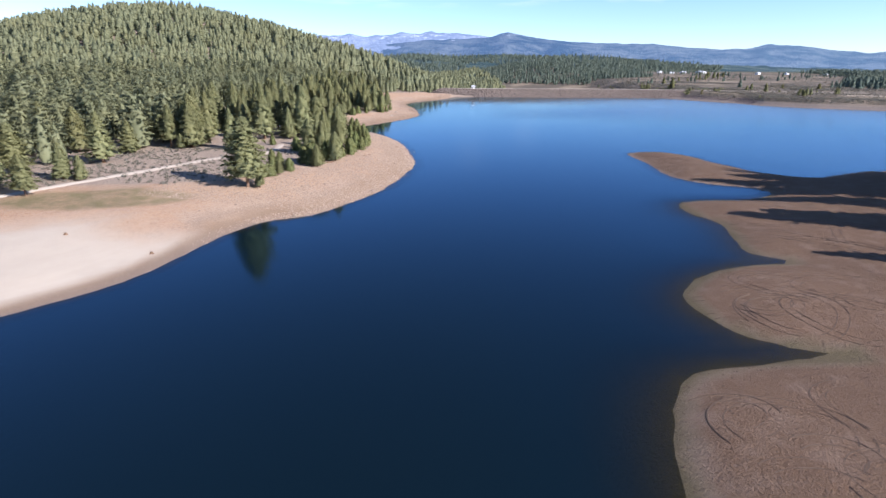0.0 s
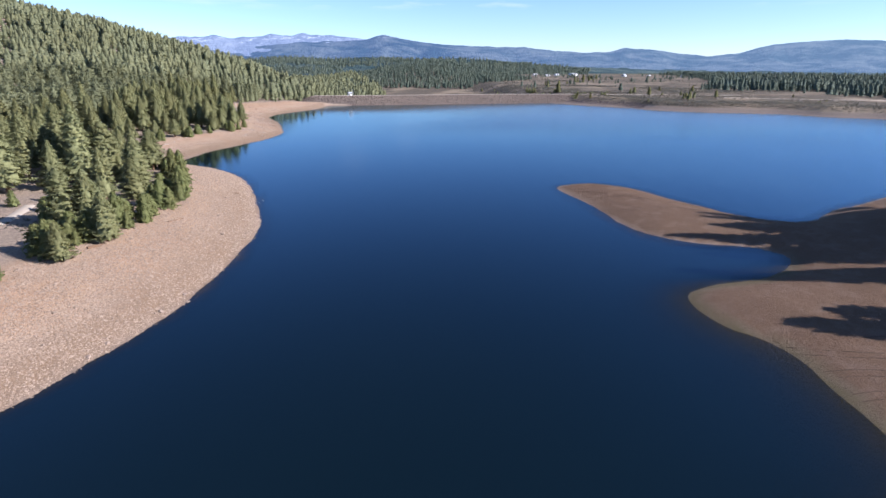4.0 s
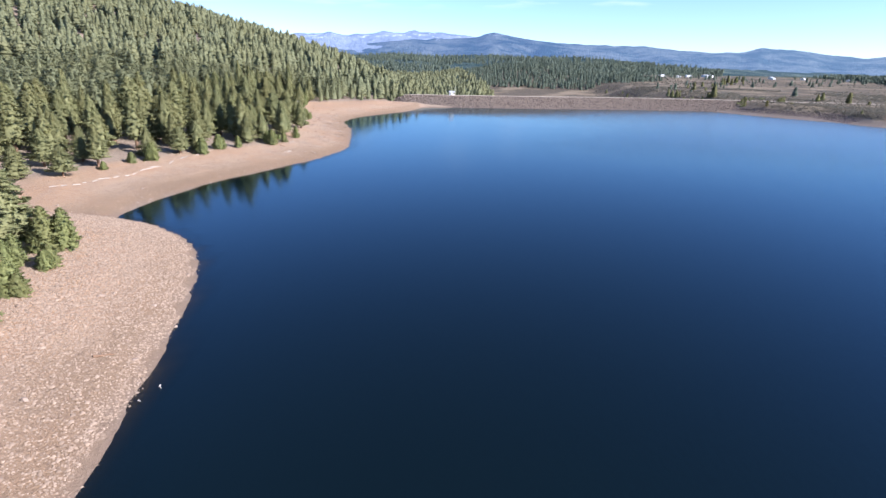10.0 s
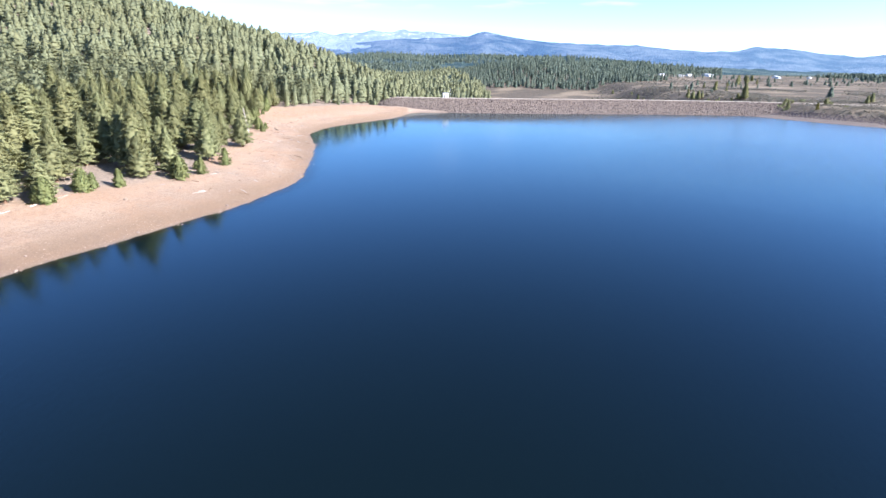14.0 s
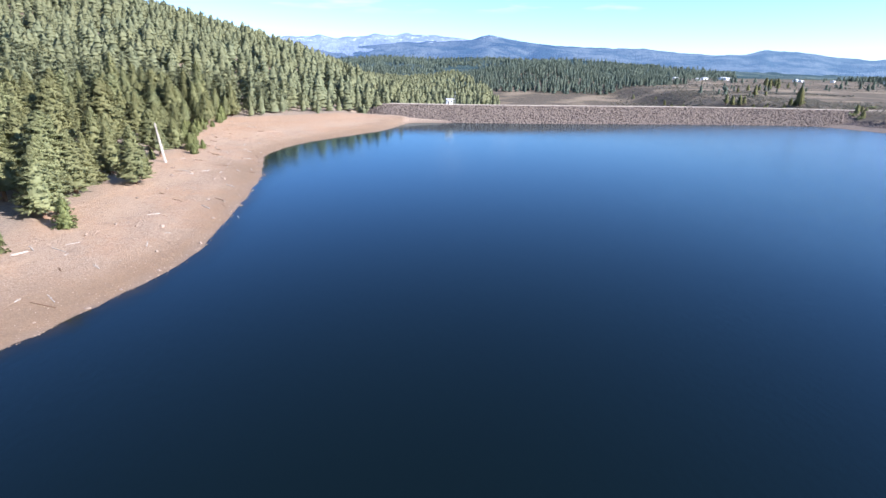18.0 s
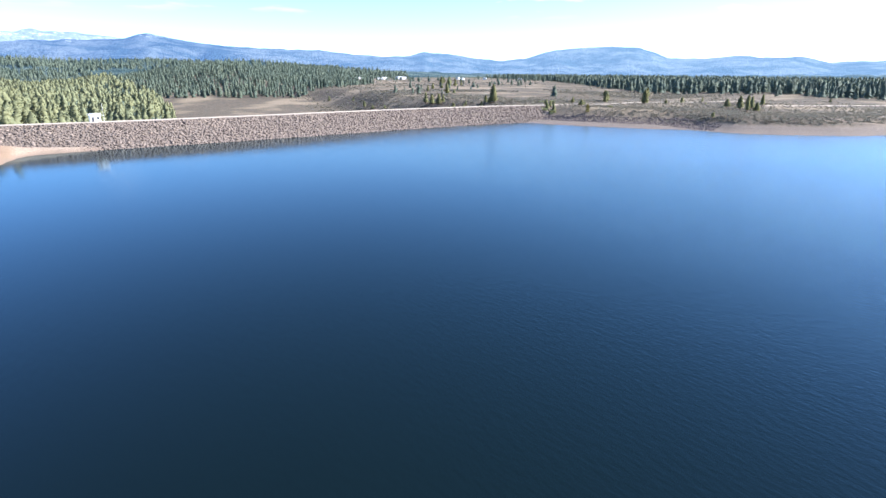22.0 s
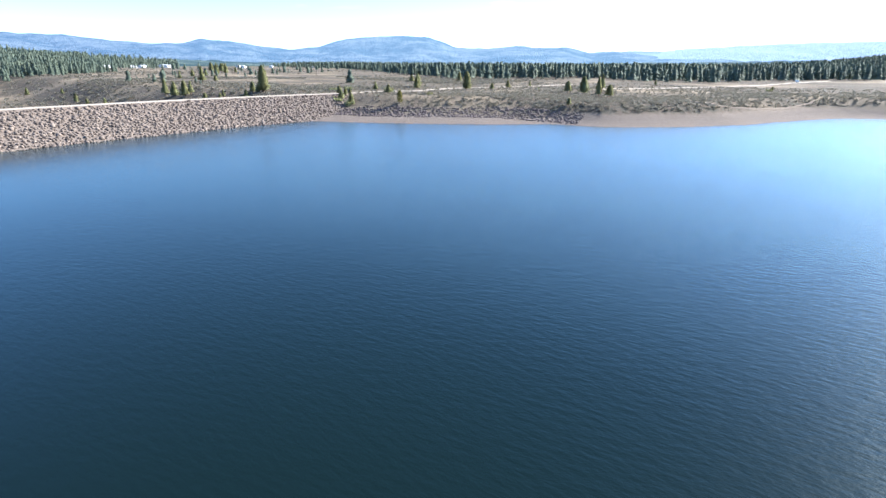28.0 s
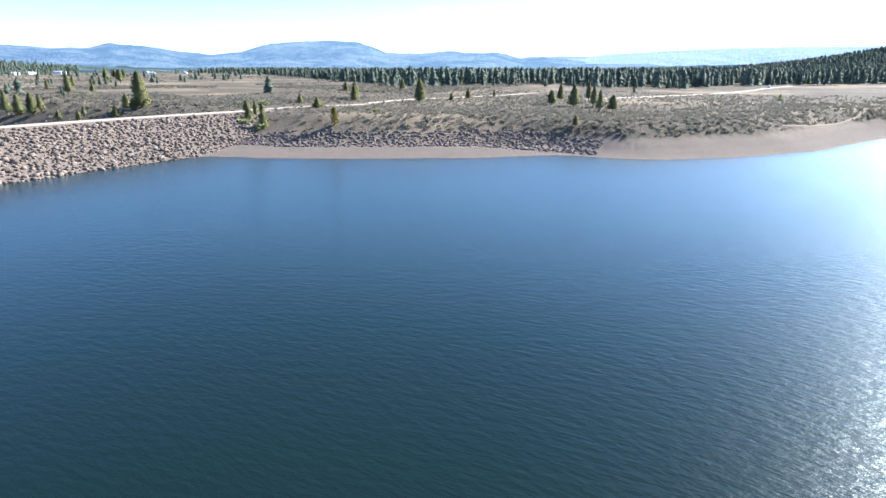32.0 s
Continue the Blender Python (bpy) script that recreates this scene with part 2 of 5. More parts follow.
def value_noise(x, y, size, seed=0):
    """Smooth noise from 0 to 1 with features of the given size in metres."""
    x, y = np.asarray(x, float) / size, np.asarray(y, float) / size
    i, j = np.floor(x), np.floor(y)
    u, v = x - i, y - j
    u, v = u * u * (3 - 2 * u), v * v * (3 - 2 * v)
    a, b = hash_noise(i, j, seed), hash_noise(i + 1, j, seed)
    c, d = hash_noise(i, j + 1, seed), hash_noise(i + 1, j + 1, seed)
    return (a * (1 - u) + b * u) * (1 - v) + (c * (1 - u) + d * u) * v


def fractal(x, y, size, seed=0, octaves=4):
    total, weight = 0.0, 0.0
    for k in range(octaves):
        total = total + value_noise(x, y, size / 2**k, seed + k) * 0.5**k
        weight += 0.5**k
    return total / weight


def shore_distance(x, y):
    """Metres from the shoreline: positive on land, negative in the lake."""
    x, y = np.asarray(x, float).ravel(), np.asarray(y, float).ravel()
    best, inside = np.full(len(x), 1e9), np.zeros(len(x), bool)
    ax, ay = LOOP.T
    bx, by = np.roll(LOOP, -1, 0).T
    for x0, y0, x1, y1 in zip(ax, ay, bx, by):
        ex, ey = x1 - x0, y1 - y0
        t = np.clip(((x - x0) * ex + (y - y0) * ey) / (ex * ex + ey * ey), 0, 1)
        best = np.minimum(best, (x - x0 - t * ex) ** 2 + (y - y0 - t * ey) ** 2)
        cross = ((y0 <= y) & (y < y1)) | ((y1 <= y) & (y < y0))
        if y1 != y0:
            inside ^= cross & (x < x0 + (y - y0) / (y1 - y0) * ex)
    d = np.sqrt(best)
    return np.where(inside, -d, d)


def step(x, a, b):
    t = np.clip((x - a) / (b - a), 0, 1)
    return t * t * (3 - 2 * t)


def dam_shore(x):
    u = (x - 150) / 150
    return 662.8 + 8 * u - 14 * u**3


CREST = 8.7


def upland(x, y, d):
    """The height towards which the land rises behind the shore."""
    west = 5.4 + 0.012 * np.clip(-x - 40, 0, 400)
    r = np.hypot(x + 456, y - 1514)
    west = west + 206 * np.exp(-np.sqrt(r**2 + 195**2) / 158) * step(d, 22, 190)
    west = west + 96 * np.exp(-((x + 434) ** 2 + (y - 967) ** 2) / 328**2) * step(d, 22, 190)
    east = 2.0 + 0.03 * np.clip(x - 90, 0, 150) + 10 * step(x - 0.93 * y, 6, 40) * step(x, 128, 165) * (1 - step(y, 165, 200)) * step(y, 30, 80)
    plateau = 8.0 + 5.0 * step(y, 900, 1700) + 2.5 * (fractal(x, y, 160, 5) - 0.5)
    plateau = plateau + 104 * np.exp(-(((x - 1900) / 500) ** 2 + ((y + 150) / 450) ** 2))
    right = np.where(y > 330, plateau, east + (plateau - east) * np.maximum(step(y, 260, 420) * step(x, 150, 300), step(x, 700, 1000)))
    valley = -11 + 46 * np.exp(-(((x - 350) / 230) ** 2 + ((y - 1640) / 400) ** 2))
    in_valley = step(y - dam_shore(np.clip(x, 0, 320)), 0, 14) * (1 - step(x - 0.10 * np.clip(y - 700, 0, 900), 268, 330)) * (1 - step(y, 2000, 2600))
    right = right + (valley - right) * in_valley
    edge = 20 + 0.05 * np.clip(y - 640, 0, 900)
    shift = 26 * step(y, 660, 720)
    return west + (right - west) * step(x, edge - 45 + shift - 0.5 * np.clip(y - 680, 0, 600), edge + 25 + shift)


def shelf(y):
    """Width of the bare flat below the north-east bank."""
    return 4 + 10 * step(y, 572, 604)


def height(x, y, d):
    d = d + (fractal(x, y, 11, 17, 3) - 0.5) * 2.6 * np.exp(-np.abs(d) / 25)
    up = upland(x, y, d)
    near = step(y, 150, 200) * (1 - step(y, 300, 345)) * (1 - step(x, 10, 20))
    run = 14 - 4 * near + 10 * (1 - step(y, 90, 150)) * (x < 10)
    run = np.where((x > 15) & (y < 300), 9, run)
    run = np.where((x > 160) & (y < 300), 30, run)
    dd = np.clip(d, 0, None)
    land = up * (1 - np.exp(-dd / run))
    even = up * (1 - np.exp(-((dd / 24) ** 1.25)))
    gentle = np.clip(step(y, 312, 350) + 1 - step(y, 100, 135), 0, 1) * (1 - step(x, 5, 30))
    land = land + (even - land) * gentle
    flat = shelf(y)
    bluff = 0.10 * np.minimum(dd, flat) + (up - 1) * step(dd, flat - 1.5, flat + 22)
    land = land + (bluff - land) * step(x, 262, 284) * step(y, 400, 440)
    rough = (fractal(x, y, 9, 3) - 0.5) * 0.7 * step(d, 2, 12)
    bed = -9 * (1 - np.exp(np.clip(d, None, 0) / 45)) - 0.03
    return np.where(d > 0, land + rough * (d < 900), bed)


def axis(lo, a, b, hi, fine, grow):
    """Grid lines: fine from a to b, and ever wider apart beyond."""
    mid = list(np.arange(a, b + fine / 2, fine))
    gap, left, right = fine, [a], [mid[-1]]
    while left[-1] > lo:
        gap *= grow
        left.append(left[-1] - gap)
    gap = fine
    while right[-1] < hi:
        gap *= grow
        right.append(right[-1] + gap)
    return np.array(left[:0:-1] + mid + right[1:])


def grid_mesh(name, xs, ys, z, masks):
    nx, ny = len(xs), len(ys)
    gx, gy = np.meshgrid(xs, ys)
    co = np.stack([gx.ravel(), gy.ravel(), z.ravel()], 1)
    k = (np.arange(ny - 1)[:, None] * nx + np.arange(nx - 1)[None]).ravel()
    quads = np.stack([k, k + 1, k + nx + 1, k + nx], 1)
    me = bpy.data.meshes.new(name)
    me.from_pydata(co, [], quads.tolist())
    for key, values in masks.items():
        a = me.attributes.new(key, "FLOAT", "POINT")
        a.data.foreach_set("value", np.asarray(values, np.float32).ravel())
    me.polygons.foreach_set("use_smooth", np.ones(len(me.polygons), bool))
    return me


TREELINE = [(-180, -100), (-135, 100), (-110, 140), (-54, 156), (-38, 186), (-33, 198), (-29, 214), (-27, 232), (-31, 252),
            (-34, 276), (-62, 300), (-71, 330), (-66, 356), (-59, 369), (-50, 387), (-34, 408), (-28, 432), (-30, 450),
            (-34, 475), (-39, 500), (-40, 525), (-52, 560), (-54, 605), (-22, 640), (0, 668), (40, 700), (95, 720), (130, 900), (170, 1200)]


def tree_edge(y):
    """How far east the forest of the west shore reaches."""
    x0, y0 = np.array(TREELINE, float).T
    return np.interp(y, y0, x0)


gxs = axis(-4600, -150, 460, 4600, 2.5, 1.06)
gys = axis(-1500, -40, 720, 4700, 2.5, 1.05)
GX, GY = np.meshgrid(gxs, gys)
GD = shore_distance(GX, GY).reshape(GX.shape)
GZ = height(GX, GY, GD)
patch = fractal(GX, GY, 26, 11)
west_side = (1 - step(GX, 10, 60 + 0.0 * GY)).astype(float)
beach_m = west_side * (1 - step(GY, 655, 675)) * step(GX - tree_edge(GY) + 10 * (patch - 0.5), -7, 1)
beach_m = np.maximum(beach_m, west_side * (GY < 130) * (1 - step(GD, 40, 70)))
sand_m = west_side * (1 - step(GY + 30 * (patch - 0.5), 104, 122)) * (1 - step(GD, 34, 60)) * step(GD, 2, 6)
beach_m, sand_m = beach_m * ((GX < 12) | (GY > 300)), sand_m * (GX < 5)
bare = shelf(GY) + 7 * (1 - step(GY, 566, 590)) + 3 * (patch - 0.5)
mud_m = step(GX, 10, 14) * (1 - step(GY, 240, 300))
bank_m = step(GX, 250, 280) * (1 - step(GD, bare, bare + 3)) * step(GY, 300, 400)
plain_m = step(GX, 40, 120) * step(GY + GX * 0.2, 320, 420) * step(GD, np.where(GX > 262, bare, 7), np.where(GX > 262, bare + 3, 11))
wood_m = np.maximum(step(np.hypot(GX - 200, GY - 600), 1500, 2400), step(GX, 1050, 1250) * (1 - step(GY, 700, 1000)))
lawn = ((GX + 88 + 0.4 * (GY - 133)) / 30) ** 2 + ((GY - 133 - 0.35 * (GX + 88)) / 10) ** 2 + 1.4 * (patch - 0.5)
algae_m = step(GX, 8, 22) * (1 - step(GY, 150, 175)) * (1 - step(GD + 2.2 * (patch - 0.5), 0.6, 2.8))
masks = dict(bank=bank_m, algae=algae_m, grass=1 - step(lawn, 0.6, 1.1), beach=beach_m, sand=sand_m, mud=np.clip(mud_m, 0, 1), plain=plain_m, wet=1 - step(GD, 0.2, 1.8 + 3 * west_side * (1 - step(GY, 115, 135))), gravel=(1 - step(GD + 13 * (patch - 0.5) + 6 * (fractal(GX, GY, 9, 13) - 0.5), 2, 9 + 6 * step(GY, 150, 180))) * (GX < 30), woods=wood_m)
ground = new("ground", grid_mesh("ground", gxs, gys, GZ, masks))
ground.data.materials.append(g.m)
tagged(ground, "stony tan lakeshore, forest floor and dry sage plain", "ground", kind="structure")

# ---- water ----
w = Mat("lake_water", 0.12, spec=0.5)
w.b.inputs["IOR"].default_value = 1.333
ripple = w.node("ShaderNodeMapping")
ripple.inputs["Rotation"].default_value = (0, 0, radians(35))
ripple.inputs["Scale"].default_value = (1.0, 0.35, 1.0)
w.link(w.place(), ripple.inputs[0])
waves = w.noise(1.8, 4, 0.6, ripple.outputs[0])
xyz = w.node("ShaderNodeSeparateXYZ")
w.link(w.place(), xyz.inputs[0])
lean = w.node("ShaderNodeVectorMath")
lean.operation = "DOT_PRODUCT"
lean.inputs[1].default_value = (1.0, -0.9, 0.0)
w.link(w.place(), lean.inputs[0])
breeze = w.times(w.span(lean.outputs["Value"], -370, -230, smooth=True), w.span(xyz.outputs[1], 370, 460, smooth=True))
wind = w.times(w.span(w.noise(0.012, 3), 0.3, 0.7, 0.5, 1.2), w.mix(breeze, w.span(xyz.outputs[0], 60, 240, 0.36, 0.9, smooth=True), (1.7, 1.7, 1.7)))
# greener silty body north-east; its paling further east stands in for sunward glare
silt_glare = w.times(w.span(xyz.outputs[0], 20, 160), w.span(xyz.outputs[1], 330, 480))
w.colour(w.mix(silt_glare, w.mix(w.span(xyz.outputs[1], 120, 300), w.mix(w.noise(0.02, 3), (0.0022, 0.0066, 0.0090), (0.0032, 0.0085, 0.0110)), w.mix(w.noise(0.02, 3), (0.0020, 0.0046, 0.0044), (0.0026, 0.0060, 0.0056))), w.mix(w.span(xyz.outputs[0], 165, 380), (0.0032, 0.0088, 0.0066), (0.012, 0.030, 0.031)))).bump(w.times(waves, wind), 0.2, 0.3)
w.b.inputs["Specular IOR Level"].default_value = 0.0
mirror = w.node("ShaderNodeBsdfGlossy")
# sky blue is put into the mirror tint, paler north-east for sunward glare
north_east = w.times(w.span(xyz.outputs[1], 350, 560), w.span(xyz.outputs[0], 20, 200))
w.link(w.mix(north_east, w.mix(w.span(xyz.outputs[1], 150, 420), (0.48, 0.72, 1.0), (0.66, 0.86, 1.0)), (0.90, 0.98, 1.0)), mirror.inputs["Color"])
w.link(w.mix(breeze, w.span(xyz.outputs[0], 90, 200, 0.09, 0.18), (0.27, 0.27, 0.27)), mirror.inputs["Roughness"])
edge = w.node("ShaderNodeFresnel", IOR=1.333)
for target in (mirror, edge):
    w.link(w.b.inputs["Normal"].links[0].from_socket, target.inputs["Normal"])
surface = w.t.nodes.new("ShaderNodeMixShader")
w.link(edge.outputs[0], surface.inputs[0])
w.link(w.b.outputs[0], surface.inputs[1])
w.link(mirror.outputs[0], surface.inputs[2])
clear = w.node("ShaderNodeBsdfTransparent", Color=(0.75, 0.72, 0.55, 1))
blend = w.t.nodes.new("ShaderNodeMixShader")
w.link(w.attr("shallow"), blend.inputs[0])
w.link(surface.outputs[0], blend.inputs[1])
w.link(clear.outputs[0], blend.inputs[2])
w.link(blend.outputs[0], w.t.nodes["Material Output"].inputs[0])
wxs, wys = np.arange(-180, 520, 4.0), np.arange(-190, 690, 4.0)
WX, WY = np.meshgrid(wxs, wys)
WD = shore_distance(WX, WY).reshape(WX.shape)
spit_side = step(WX, 5, 25) * (1 - step(WY, 130, 200))
shallow = np.exp(np.minimum(WD, 0) / (1.2 + 4.5 * spit_side)) * (0.4 + 0.3 * spit_side)
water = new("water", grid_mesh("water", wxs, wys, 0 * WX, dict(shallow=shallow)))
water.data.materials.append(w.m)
tagged(water, "deep blue reservoir water with small ripples", "lake", kind="structure")

# ---- distance: mountains ----
SKYLINE = [(-70, 1.6), (-12, 1.7), (-4, 2.0), (0, 2.35), (4.2, 2.45), (6.5, 2.6), (7.4, 2.95), (8.3, 3.08), (9.3, 2.9), (11.2, 2.52), (15.5, 2.08), (19, 2.0), (22.6, 1.96),
           (25.5, 1.62), (28.4, 1.46), (31.1, 1.57), (32.6, 1.97), (34.8, 1.82), (37.6, 1.55), (41, 1.24), (43.4, 1.58), (46.3, 2.32), (48.4, 2.5), (51.2, 2.66), (54.4, 2.46), (57.1, 1.56),
           (59.8, 1.45), (63.1, 1.73), (64.5, 1.55), (68.2, 1.52), (70.2, 0.98), (72.5, 1.12), (76.5, 0.8), (84, 0.5), (100, 0.4), (160, 0.8)]
SNOWY = [(-70, 2.6), (-40, 2.4), (-10, 2.56), (-7.9, 2.78), (-6.4, 2.6), (-4.1, 2.76), (-3, 2.94), (-0.8, 2.92), (0.3, 3.1), (1.6, 3.02), (4.3, 2.82), (6.5, 2.64), (10, 2.2), (16, 1.2), (160, 1.0)]
HAZY = [(-70, 0.2), (70, 0.5), (74.8, 0.95), (78, 1.28), (82, 1.5), (86, 1.68), (92, 1.76), (98, 1.7), (110, 1.6), (160, 2.0)]


def range_place(az, r):
    """The point r metres out on a bearing, from the middle of the stretch of lake that looks that way."""
    f = step(np.degrees(az), 24, 46)
    return 20 + 120 * f + r * np.sin(az), 230 + 265 * f + r * np.cos(az)


def range_height(az, f, skyline, far, rough, seed):
    """Height of a range at a bearing, f from 0 on its crest to 1 at its foot, with spurs running down towards the lake."""
    deg = np.degrees(az)
    crest = far * np.tan(np.radians(np.interp(deg, *np.array(skyline, float).T))) + 35 - 12 * step(deg, 24, 46)
    n = fractal(deg * 60 + 9000, f * 900 + 0 * az, 240, seed, 5) - 0.5
    tooth = (fractal(deg * 10, 0 * az, 9, seed + 9) - 0.5) * rough * (f <= 0)
    return crest * (1 - f) ** 1.15 + n * crest * 0.5 * np.sin(np.pi * np.minimum(1, f * 1.1)) + tooth - 25 * (f >= 1)


def ridge(name, skyline, far, depth, rough, seed, mat, label):
    """A mountain range whose crest keeps the skyline's height."""
    az = np.radians(np.arange(-70, 160, 0.25))
    rows, verts = 16, []
    for k in range(rows):
        f = k / (rows - 1)
        verts.append(np.stack([*range_place(az, far - depth * f), range_height(az, f, skyline, far, rough, seed)], 1))
    x, y = range_place(az, far * 1.02)
    co = np.concatenate([np.stack([x, y, 0 * x - 30], 1)] + verts)
    n = len(az)
    k = (np.arange(rows)[:, None] * n + np.arange(n - 1)[None]).ravel()
    me = bpy.data.meshes.new(name)
    me.from_pydata(co, [], np.stack([k, k + 1, k + n + 1, k + n], 1).tolist())
    me.polygons.foreach_set("use_smooth", np.ones(len(me.polygons), bool))
    me.materials.append(mat)
    return tagged(new(name, me), label, "mountains", kind="structure")


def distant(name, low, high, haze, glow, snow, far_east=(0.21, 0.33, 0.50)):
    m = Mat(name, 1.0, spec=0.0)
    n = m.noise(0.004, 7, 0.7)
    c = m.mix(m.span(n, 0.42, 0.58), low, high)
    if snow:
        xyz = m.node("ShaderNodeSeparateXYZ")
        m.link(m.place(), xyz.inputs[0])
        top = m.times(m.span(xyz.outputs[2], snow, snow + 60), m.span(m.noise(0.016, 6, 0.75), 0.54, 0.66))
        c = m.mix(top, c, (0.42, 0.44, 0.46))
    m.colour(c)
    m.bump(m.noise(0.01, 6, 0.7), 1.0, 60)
    # blue aerial haze is put into the emission, its tint shifting toward the east
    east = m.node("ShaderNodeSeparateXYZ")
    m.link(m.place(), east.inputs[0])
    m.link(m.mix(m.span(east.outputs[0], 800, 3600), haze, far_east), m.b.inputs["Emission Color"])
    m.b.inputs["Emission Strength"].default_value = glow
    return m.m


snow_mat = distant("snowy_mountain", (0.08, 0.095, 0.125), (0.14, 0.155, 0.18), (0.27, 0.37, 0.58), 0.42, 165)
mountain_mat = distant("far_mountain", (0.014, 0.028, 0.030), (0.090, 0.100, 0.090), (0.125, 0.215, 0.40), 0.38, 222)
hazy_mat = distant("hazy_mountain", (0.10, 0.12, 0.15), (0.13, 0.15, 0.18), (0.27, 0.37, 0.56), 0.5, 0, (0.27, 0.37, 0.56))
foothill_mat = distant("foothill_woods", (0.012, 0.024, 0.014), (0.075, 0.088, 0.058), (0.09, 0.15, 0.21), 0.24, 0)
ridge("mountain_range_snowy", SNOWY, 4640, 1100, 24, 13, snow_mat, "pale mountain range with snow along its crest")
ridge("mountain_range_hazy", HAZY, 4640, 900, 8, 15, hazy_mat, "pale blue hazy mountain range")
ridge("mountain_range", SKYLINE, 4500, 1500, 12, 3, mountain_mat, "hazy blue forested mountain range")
FOOT = [(-70, 1.0), (-6, 0.7), (0, 0.95), (4, 0.8), (8, 0.95), (12, 0.8), (16, 0.9), (20, 0.7), (26, 0.2), (40, 0.0), (70, 0.0), (100, 0.5), (160, 1.0)]
FOOT_FAR, FOOT_DEEP = 2900, 1000
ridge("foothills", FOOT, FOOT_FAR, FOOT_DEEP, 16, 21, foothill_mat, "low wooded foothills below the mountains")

# ---- dam ----
rock_mat = Mat("riprap_rock", 0.9, spec=0.2)
rock_mat.colour(rock_mat.mix(rock_mat.span(rock_mat.noise(1.2, 5), 0.35, 0.65, 0.05, 0.45), island_shade(rock_mat, (0.055, 0.043, 0.036), (0.26, 0.205, 0.165)), (0.155, 0.12, 0.097)))
rock_mat.bump(rock_mat.noise(3.0, 5), 0.6, 0.2)
road_mat = Mat("gravel_road", 0.95, spec=0.1)
road_mat.colour(road_mat.mix(road_mat.noise(0.8, 5), (0.36, 0.30, 0.235), (0.46, 0.39, 0.31)))
road_mat.bump(road_mat.noise(4, 4), 0.5, 0.05)


def add(name, co, faces, mat, parent=None, label="", smooth=False):
    me = bpy.data.meshes.new(name)
    me.from_pydata(co, [], faces)
    if smooth:
        me.polygons.foreach_set("use_smooth", np.ones(len(me.polygons), bool))
    me.materials.append(mat)
    ob = new(name, me)
    ob.parent = parent
    if label:
        ob["label"] = label
    return ob


def strip(xs, profile, shore):
    """A long body swept along the dam: profile points are (metres behind the waterline, height)."""
    co, n = [], len(profile)
    for x in xs:
        for back, z in profile:
            co.append((x, shore(x) + back, z - 9 * (1 - step(x, -14, 20)) * (z > -1)))
    faces = [(i * n + j, i * n + j + 1, (i + 1) * n + j + 1, (i + 1) * n + j) for i in range(len(xs) - 1) for j in range(n - 1)]
    return np.array(co), [f[::-1] for f in faces]


dam = tagged(new("dam"), "long earth dam faced with tan riprap stones", "dam", kind="structure")
dam_xs = np.arange(-16, 330, 3.0)
add("embankment", *strip(dam_xs, [(-12, -5), (0, -0.1), (26.0, CREST - 0.35), (26.6, CREST - 0.1), (33.6, CREST - 0.1), (34.6, CREST - 0.5), (64, -12)], dam_shore), rock_mat.m, dam)
add("crest_road", *strip(dam_xs, [(27.2, CREST - 0.05), (27.4, CREST + 0.05), (30.1, CREST + 0.12), (33.0, CREST + 0.05), (33.2, CREST - 0.05)], dam_shore), road_mat.m, dam, "pale gravel service road on the crest")

PLAIN_TREES = [(319, 825, 10.2), (320, 817, 9.3), (320, 806, 9.7), (321, 801, 7.6), (315, 778, 4.1), (318, 765, 4.0), (395, 885, 5.2), (328, 743, 14.7), (327, 751, 6.0), (325, 744,
               4.3), (465, 1028, 8.4), (506, 1047, 12.9), (540, 1079, 12.4), (324, 682, 5.1), (322, 676, 4.2), (326, 677, 3.4), (377, 705, 3.8), (351, 674, 4.6), (411, 700, 8.3),
               (406, 661, 10.8), (416, 650, 3.8), (445, 655, 4.9), (458, 646, 3.8), (432, 628, 2.2), (412, 602, 6.0), (458, 611, 7.8), (409, 592, 8.8), (443, 594, 8.4), (408, 584,
               8.2), (391, 578, 7.1), (394, 574, 5.9), (349, 576, 3.2), (541, 589, 3.8), (505, 515, 2.7), (311, 928, 6.5), (323, 978, 4.8), (399, 941, 7.2), (484, 1034, 5.9), (364,
               855, 11.1), (533, 1088, 11.4), (590, 1130, 8.8), (317, 674, 4.5), (315, 666, 5.1), (371, 700, 3.9), (402, 694, 7.3), (320, 1036, 6.5), (308, 905, 4.7), (309, 882,
               4.5), (318, 745, 4.6), (315, 764, 3.9), (614, 1219, 14), (620, 1204, 13), (684, 1311, 12), (694, 1306, 13), (495, 769, 6), (531, 746, 9)]
ROAD_PLAIN = [(455, 600), (480, 591), (516, 574), (560, 548), (676, 517), (728, 504), (800, 488)]
ROAD_BLUFF = [(366, 566), (380, 551), (380, 535), (387, 522), (402, 511), (420, 501), (440, 492)]
TRUCK = (700, 511)

